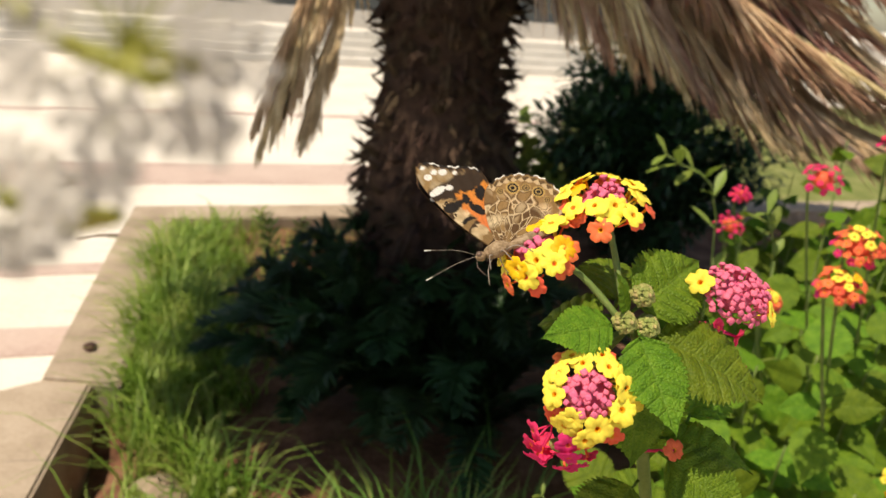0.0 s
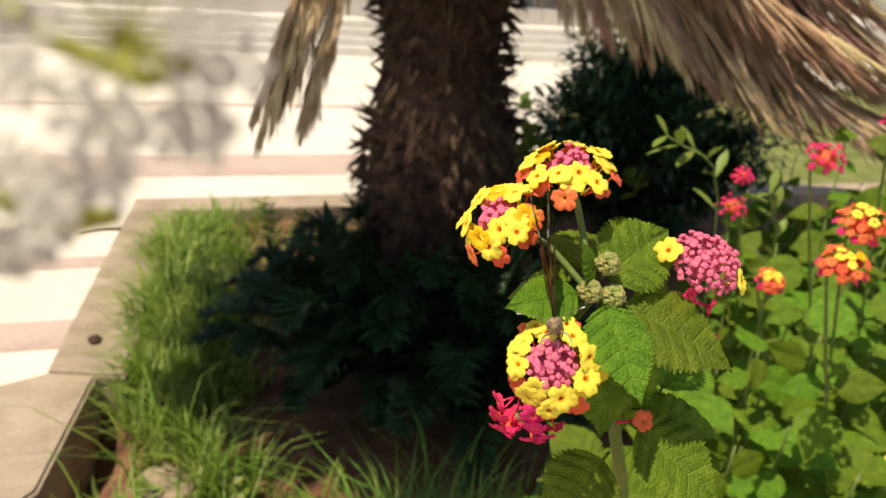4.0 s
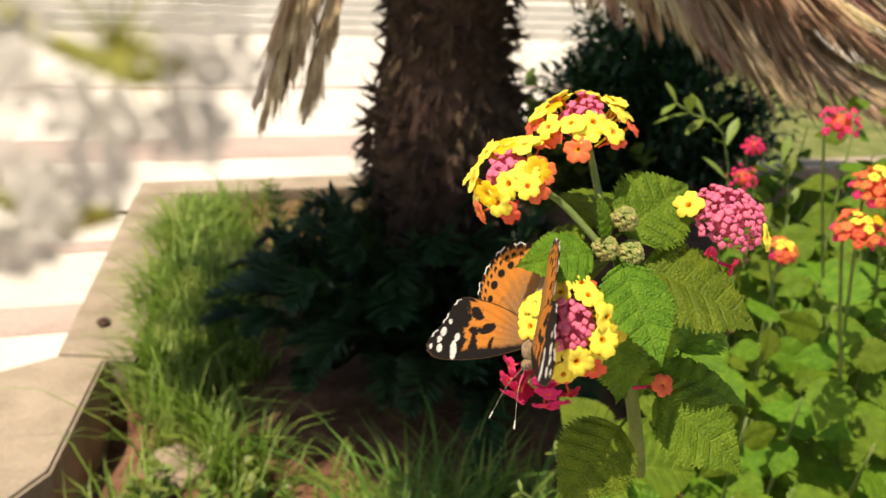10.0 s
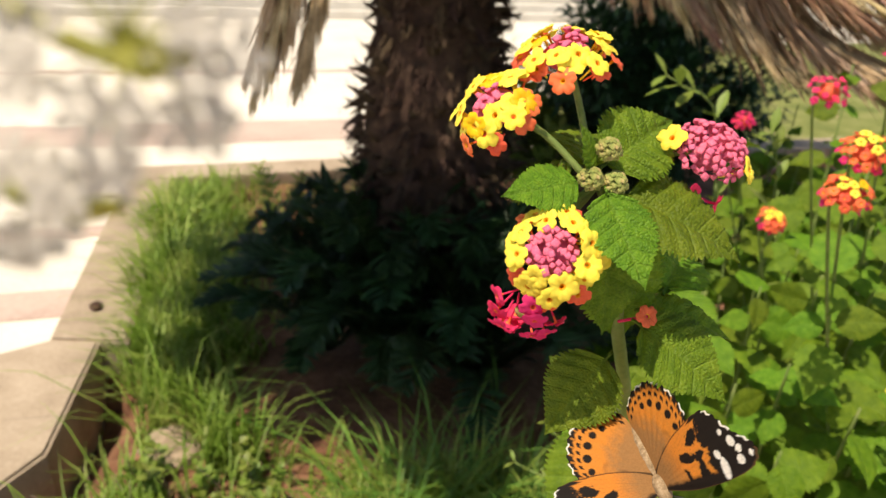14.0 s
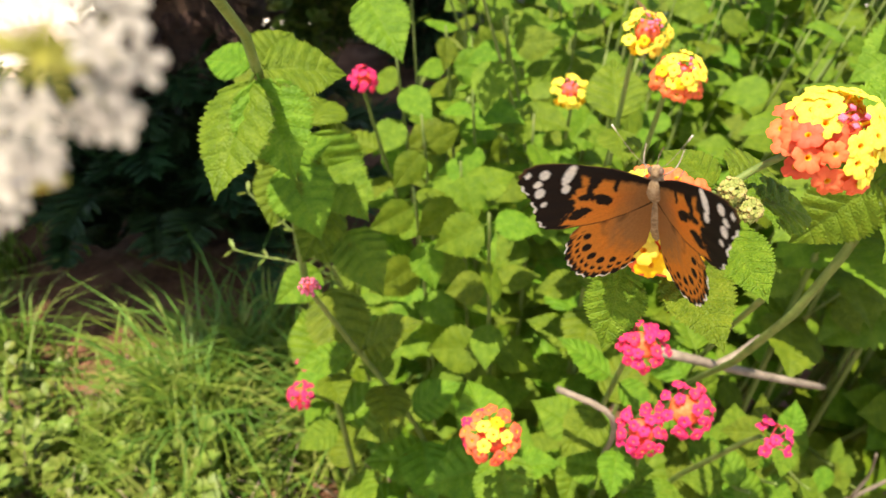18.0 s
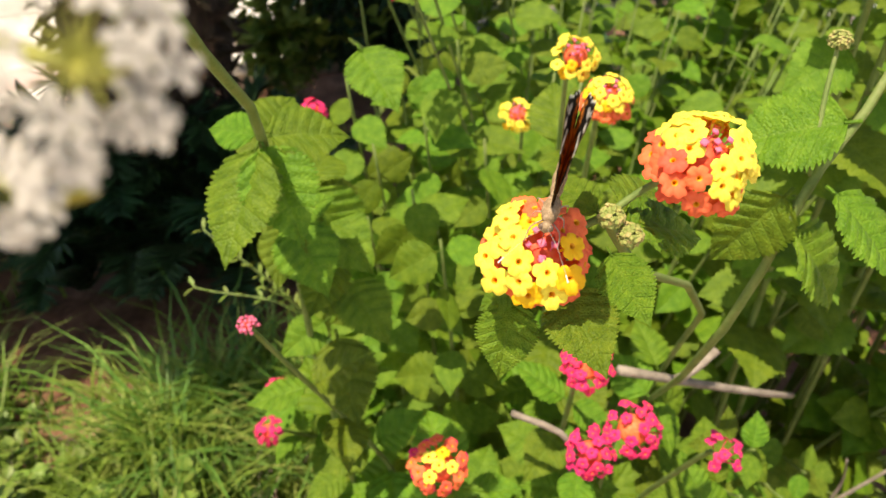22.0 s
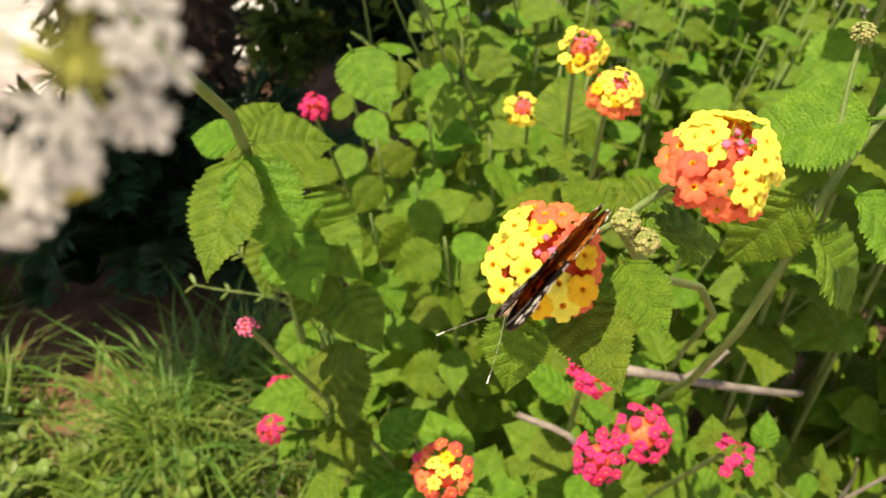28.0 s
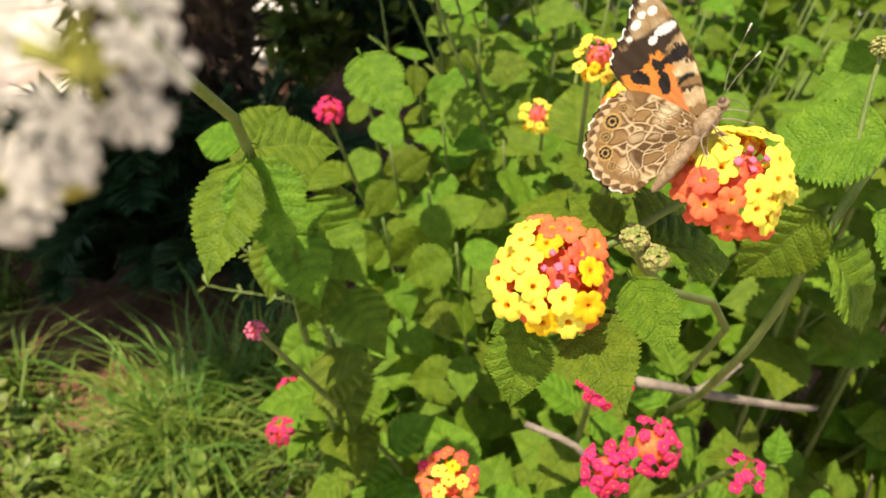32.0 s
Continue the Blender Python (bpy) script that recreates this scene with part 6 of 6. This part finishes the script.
# ---- what moves ----
def motions():
    walk(front, [
        (0, pose(0.1700, 0.6200, 0.0000)),
        (0.5, pose(0.1662, 0.6173, -0.0073)),
        (1, pose(0.1662, 0.6189, -0.0030)),
        (1.5, pose(0.1615, 0.6212, 0.0028)),
        (2, pose(0.1608, 0.6194, -0.0020)),
        (2.5, pose(0.1604, 0.6189, -0.0033)),
        (3, pose(0.1576, 0.6196, -0.0013)),
        (3.5, pose(0.1585, 0.6194, -0.0020)),
        (4, pose(0.1607, 0.6204, 0.0008)),
        (4.5, pose(0.1584, 0.6190, -0.0028)),
        (6.5, pose(0.1635, 0.6199, -0.0004)),
        (7, pose(0.1629, 0.6203, 0.0005)),
        (7.5, pose(0.1622, 0.6202, 0.0002)),
        (8, pose(0.1636, 0.6200, -0.0002)),
        (8.5, pose(0.1638, 0.6195, -0.0013)),
        (9, pose(0.1639, 0.6199, -0.0003)),
        (9.5, pose(0.1637, 0.6195, -0.0013)),
        (10, pose(0.1626, 0.6198, -0.0005)),
        (10.5, pose(0.1603, 0.6188, -0.0028)),
        (11, pose(0.1579, 0.6168, -0.0077)),
        (11.5, pose(0.1543, 0.6180, -0.0049)),
        (12, pose(0.1588, 0.6163, -0.0087)),
        (12.5, pose(0.1526, 0.6151, -0.0114)),
        (13, pose(0.1615, 0.6163, -0.0083)),
        (13.5, pose(0.1624, 0.6190, -0.0022)),
        (15.5, pose(0.1691, 0.6246, 0.0064)),
        (16, pose(0.1874, 0.6287, 0.0118)),
        (16.5, pose(0.1970, 0.6305, 0.0171)),
        (18, pose(0.2027, 0.6115, -0.0054)),
        (19, pose(0.2188, 0.5965, -0.0189)),
        (23, pose(0.2375, 0.5950, -0.0175)),
        (28, pose(0.2295, 0.5948, -0.0217)),
        (32, pose(0.2260, 0.5978, -0.0216)),
    ])
    walk(spray, [
        (0, pose(-0.0444, 0.0977, 1.1695, 0, 0, -0.9)),
        (0.5, pose(-0.0414, 0.1010, 1.1690, 0, 0, -0.8)),
        (1, pose(-0.0434, 0.1012, 1.1676, 0, 0, -0.7)),
        (1.5, pose(-0.0433, 0.1000, 1.1675, 0, 0, -0.7)),
        (2, pose(-0.0438, 0.1048, 1.1642, 0, 0, -0.8)),
        (2.5, pose(-0.0445, 0.1040, 1.1650, 0, 0, -1.0)),
        (3, pose(-0.0451, 0.1016, 1.1667, 0, 0, -0.7)),
        (3.5, pose(-0.0434, 0.1001, 1.1684, 0, 0, -0.7)),
        (4, pose(-0.0423, 0.0991, 1.1648, 0, 0, -0.7)),
        (4.5, pose(-0.0430, 0.0959, 1.1540, 0, 0, -0.8)),
        (6.5, pose(-0.0390, 0.1098, 1.1515, 0, 0, -0.4)),
        (7, pose(-0.0412, 0.1095, 1.1525, 0, 0, -0.4)),
        (7.5, pose(-0.0441, 0.1067, 1.1532, 0, 0, -0.6)),
        (8, pose(-0.0409, 0.1068, 1.1525, 0, 0, -0.4)),
        (8.5, pose(-0.0389, 0.1076, 1.1514, 0, 0, -0.3)),
        (9, pose(-0.0397, 0.1079, 1.1525, 0, 0, -0.2)),
        (9.5, pose(-0.0400, 0.1044, 1.1527, 0, 0, -0.2)),
        (10, pose(-0.0403, 0.1062, 1.1529, 0, 0, -0.1)),
        (10.5, pose(-0.0435, 0.1042, 1.1521, 0, 0, 0.0)),
        (11, pose(-0.0447, 0.1027, 1.1530, 0, 0, -0.1)),
        (11.5, pose(-0.0448, 0.1022, 1.1534, 0, 0, -0.1)),
        (12, pose(-0.0421, 0.1080, 1.1533, 0, 0, 0.0)),
        (12.5, pose(-0.0465, 0.1013, 1.1510, 0, 0, -0.2)),
        (13, pose(-0.0457, 0.0985, 1.1476, 0, 0, -0.1)),
        (13.5, pose(-0.0446, 0.0996, 1.1444, 0, 0, -0.1)),
        (15.5, pose(0.0026, 0.0778, 1.1143, 0, 0, -7.3)),
        (16, pose(0.0182, 0.0469, 1.0712, 0, 0, -10.8)),
        (16.5, pose(0.0469, 0.0420, 1.0208, 0, 0, -13.6)),
        (17, pose(0.0677, 0.0616, 0.9809, 0, 0, -13.5)),
        (17.5, pose(0.0642, 0.0657, 1.0010, 0, 0, -15.2)),
        (18, pose(0.0944, 0.0579, 1.0078, 0, 0, -16.5)),
        (18.5, pose(0.1058, 0.0614, 1.0084, 0, 0, -17.0)),
        (19, pose(0.1075, 0.0582, 1.0111, 0, 0, -17.1)),
        (19.5, pose(0.1077, 0.0552, 1.0109, 0, 0, -16.8)),
        (20, pose(0.1091, 0.0551, 1.0099, 0, 0, -17.0)),
        (20.5, pose(0.1088, 0.0548, 1.0094, 0, 0, -17.0)),
        (21, pose(0.1110, 0.0515, 1.0117, 0, 0, -16.8)),
        (21.5, pose(0.1154, 0.0521, 1.0142, 0, 0, -16.9)),
        (22, pose(0.1250, 0.0511, 1.0127, 0, 0, -17.7)),
        (22.5, pose(0.1350, 0.0528, 1.0119, 0, 0, -18.2)),
        (23, pose(0.1368, 0.0566, 1.0098, 0, 0, -18.1)),
        (23.5, pose(0.1332, 0.0568, 1.0102, 0, 0, -18.1)),
        (24, pose(0.1296, 0.0570, 1.0096, 0, 0, -17.8)),
        (24.5, pose(0.1288, 0.0571, 1.0101, 0, 0, -17.6)),
        (25, pose(0.1290, 0.0567, 1.0100, 0, 0, -17.4)),
        (25.5, pose(0.1285, 0.0565, 1.0106, 0, 0, -17.3)),
        (27.5, pose(0.1294, 0.0600, 1.0120, 0, 0, -17.2)),
        (28, pose(0.1277, 0.0610, 1.0107, 0, 0, -17.2)),
        (28.5, pose(0.1264, 0.0602, 1.0082, 0, 0, -17.1)),
        (29, pose(0.1281, 0.0583, 1.0108, 0, 0, -17.0)),
        (29.5, pose(0.1294, 0.0609, 1.0105, 0, 0, -16.7)),
        (30, pose(0.1281, 0.0622, 1.0102, 0, 0, -16.7)),
        (30.5, pose(0.1262, 0.0642, 1.0107, 0, 0, -16.7)),
        (31, pose(0.1253, 0.0634, 1.0125, 0, 0, -16.6)),
        (31.5, pose(0.1271, 0.0623, 1.0131, 0, 0, -16.3)),
        (32, pose(0.1293, 0.0627, 1.0120, 0, 0, -15.9)),
    ])
    # the insect: seconds, place, turn, and how far its left and right wings are raised and swept back
    flight = [
        (0, -0.0069, 0.2443, 1.1086, -32.8, 53.1, 84.0, 86, 86, 11),
        (0.5, -0.0078, 0.2381, 1.1013, 124.6, 120.3, -105.3, 86, 86, -5),
        (1, -0.0122, 0.2461, 1.1049, -57.0, 55.1, 78.9, 86, 86, 24),
        (1.5, -0.0049, 0.2409, 1.1127, -2.0, 16.0, 129.1, 50, 50, 5),
        (2, -0.0087, 0.2414, 1.1189, 153.7, 171.9, -18.7, 70, 70, 5),
        (2.5, -0.0103, 0.2389, 1.1163, 158.3, 161.7, 0.6, 64, 64, 5),
        (3, -0.0054, 0.2323, 1.1043, -0.2, 12.5, -175.7, 62, 53, -8),
        (3.3, 0.0041, 0.2193, 1.0999, 174.2, 170.0, -1.0, 56, 56, 5),
        (3.6, -0.0005, 0.2222, 1.0954, 173.8, 161.5, 31.1, 63, 63, 5),
        (4, 0.0077, 0.2279, 1.0848, -153.4, 167.1, -6.8, 86, 86, 3),
        (4.5, 0.0016, 0.2253, 1.0857, 8.8, 8.4, 154.5, 64, 64, 8),
        (5.5, 0.0028, 0.2269, 1.0853, 8.1, 2.8, 141.3, 68, 66, 2),
        (6.5, 0.0040, 0.2286, 1.0848, 8.8, -2.9, 128.1, 71, 68, -4),
        (7, 0.0003, 0.2340, 1.0798, -37.3, 1.3, 108.7, 52, 53, 15),
        (7.5, -0.0011, 0.2319, 1.0809, -41.9, -14.9, 114.8, 65, 64, 22),
        (8, -0.0024, 0.2210, 1.0794, -71.8, -15.8, 131.9, 68, 66, 40),
        (8.5, -0.0032, 0.2149, 1.0800, -74.0, -14.0, 135.9, 68, 68, 40),
        (9, 0.0016, 0.2252, 1.0710, -74.3, -2.1, 146.0, 61, 54, 25),
        (9.5, -0.0020, 0.2185, 1.0721, 100.6, 177.5, -31.5, 63, 63, 39),
        (10, 0.0011, 0.2228, 1.0724, -70.5, 26.3, 109.7, 17, 27, 14),
        (10.5, 0.0047, 0.2222, 1.0698, 160.6, 156.7, -4.9, 86, 86, -10),
        (11, 0.0036, 0.2128, 1.0688, 147.0, 143.2, 9.5, 86, 86, 7),
        (11.5, 0.0024, 0.2114, 1.0727, -34.8, 36.9, -170.0, 86, 86, 8),
        (12, 0.0065, 0.2129, 1.0616, 134.7, 157.2, 0.3, 86, 86, 12),
        (12.5, -0.0023, 0.2059, 1.0581, -50.6, 23.3, 179.6, 86, 86, 12),
        (13, -0.0004, 0.1977, 1.0665, 114.6, 179.8, -26.1, 85, 86, 19),
        (13.5, 0.0136, 0.2096, 1.0643, -31.0, 51.1, -159.4, 69, 76, 10),
        (14.27, 0.0620, 0.2099, 0.9738, -38.5, 35.7, 150.8, 25, 25, 13),
        (15.03, 0.1189, 0.2184, 0.8806, -30.6, 21.2, 110.6, 60, 60, 16),
        (15.8, 0.1758, 0.2268, 0.7873, -15.0, 14.4, 70.7, 12, 12, 19),
        (16, 0.1993, 0.2486, 0.7509, -10.6, 14.5, 60.3, 4, 4, 20),
        (16.5, 0.1969, 0.2448, 0.7542, 160.5, -178.5, -111.0, 18, 19, 22),
        (16.7, 0.1592, 0.2386, 0.7995, 8.1, 4.9, 72.9, 10, 7, 19),
        (16.73, 0.1408, 0.2326, 0.8195, 16.7, -15.4, 38.2, 8, 6, 18),
        (16.77, 0.1224, 0.2266, 0.8394, 37.4, -26.1, -3.1, 7, 6, 18),
        (16.8, 0.1040, 0.2206, 0.8594, 60.7, -20.9, -46.5, 5, 5, 18),
        (17, 0.1465, 0.2016, 0.9773, 42.1, -5.7, -31.4, 25, 25, 20),
        (17.2, 0.1958, 0.1453, 0.9505, 27.7, 13.0, -21.5, 15, 15, 22),
        (17.4, 0.1840, 0.1338, 0.9499, 35.1, 15.0, -12.7, 11, 10, 23),
        (17.45, 0.1837, 0.1346, 0.9508, 65.1, -4.8, -27.6, 29, 29, 8),
        (17.5, 0.1835, 0.1355, 0.9516, 100.3, -13.4, -51.0, 46, 48, -6),
        (17.8, 0.1807, 0.1198, 0.9449, 98.0, -20.5, -99.4, 8, 20, 3),
        (18, 0.1916, 0.1282, 0.9476, 112.9, -3.0, -45.8, 45, 47, -10),
        (18.3, 0.1902, 0.1300, 0.9451, 97.2, 15.4, -55.8, 36, 40, -6),
        (18.6, 0.2012, 0.1336, 0.9407, 58.4, 18.1, -61.0, 86, 86, 10),
        (19, 0.1986, 0.1306, 0.9432, 67.5, 11.1, -60.2, 86, 86, 6),
        (19.5, 0.1992, 0.1332, 0.9408, 39.5, 18.1, -94.6, 86, 86, 6),
        (20, 0.1989, 0.1283, 0.9434, 36.6, 20.0, -100.9, 86, 86, 4),
        (20.5, 0.2007, 0.1376, 0.9424, -174.3, -173.8, 27.6, 86, 86, 12),
        (21, 0.2019, 0.1332, 0.9442, 163.8, 177.1, 4.0, 86, 86, 20),
        (21.5, 0.2046, 0.1339, 0.9424, 158.6, -175.0, -8.0, 86, 86, 12),
        (22, 0.2044, 0.1364, 0.9504, -26.1, -11.5, 146.3, 86, 86, 20),
        (22.5, 0.1998, 0.1371, 0.9424, -14.1, -7.1, 129.3, 86, 86, 12),
        (23, 0.2017, 0.1342, 0.9474, 13.3, 20.6, 90.2, 86, 86, 10),
        (23.5, 0.1966, 0.1319, 0.9467, -10.5, 37.2, 21.3, 86, 86, -1),
        (24, 0.1942, 0.1320, 0.9450, -28.3, 33.5, 16.6, 86, 86, -2),
        (24.5, 0.1950, 0.1320, 0.9435, 153.9, 141.5, -136.7, 86, 86, -2),
        (24.75, 0.1955, 0.1339, 0.9408, -13.1, 17.8, 91.7, 78, 77, 4),
        (25, 0.1960, 0.1358, 0.9381, -19.6, -4.9, 133.1, 69, 69, 11),
        (25.5, 0.1976, 0.1418, 0.9330, 167.4, -169.8, -37.0, 86, 86, -18),
        (27.5, 0.1900, 0.1242, 0.9388, 114.8, -140.3, -36.2, 78, 72, 17),
        (28, 0.1960, 0.1349, 0.9315, 137.6, -145.8, -50.0, 86, 86, 12),
        (28.5, 0.1932, 0.1316, 0.9441, 159.8, -145.9, -78.2, 86, 86, 6),
        (29, 0.1936, 0.1333, 0.9440, 175.8, 173.8, -108.4, 43, 47, 8),
        (29.5, 0.1947, 0.1357, 0.9434, 178.8, -153.1, -111.1, 78, 78, 3),
        (30, 0.1924, 0.1298, 0.9451, 22.6, -4.3, 35.4, 86, 86, -17),
        (30.5, 0.1872, 0.1219, 0.9545, 145.2, -138.7, -113.1, 79, 68, 38),
        (31, 0.1891, 0.1257, 0.9527, 156.6, -141.6, -115.9, 82, 79, 18),
        (31.3, 0.1922, 0.1319, 0.9537, -169.6, -145.9, -166.6, 63, 57, 29),
        (31.4, 0.1960, 0.1319, 0.9537, 44.1, -5.6, 2.9, 33, 30, 14),
        (31.5, 0.1998, 0.1318, 0.9537, 75.3, 23.7, 9.8, 3, 3, 0),
        (31.57, 0.2123, 0.1346, 0.9599, 51.4, 5.3, -51.9, 32, 32, 0),
        (31.63, 0.2230, 0.1369, 0.9652, 52.5, -20.2, -99.4, 57, 57, 1),
        (31.7, 0.2355, 0.1397, 0.9713, 81.5, -34.9, -168.7, 86, 86, 2),
        (32, 0.2353, 0.1393, 0.9646, 68.0, -34.4, -143.5, 86, 86, -2),
    ]
    walk(butterfly, [(t, pose(x, y, z, a, b, c)) for t, x, y, z, a, b, c, left, right, sweep in flight])
    for kind, share, back in (("fore", 1.0, 1.0), ("hind", 0.97, 0.5)):
        walk(WINGS[kind, "right"], [(row[0], pose(0, 0, 0, 0, -row[8] * share, 0) @ pose(0, 0, 0, 0, 0, -row[9] * back)) for row in flight])
        walk(WINGS[kind, "left"], [(row[0], pose(0, 0, 0, 0, row[7] * share, 0) @ pose(0, 0, 0, 0, 0, row[9] * back)) for row in flight])


motions()
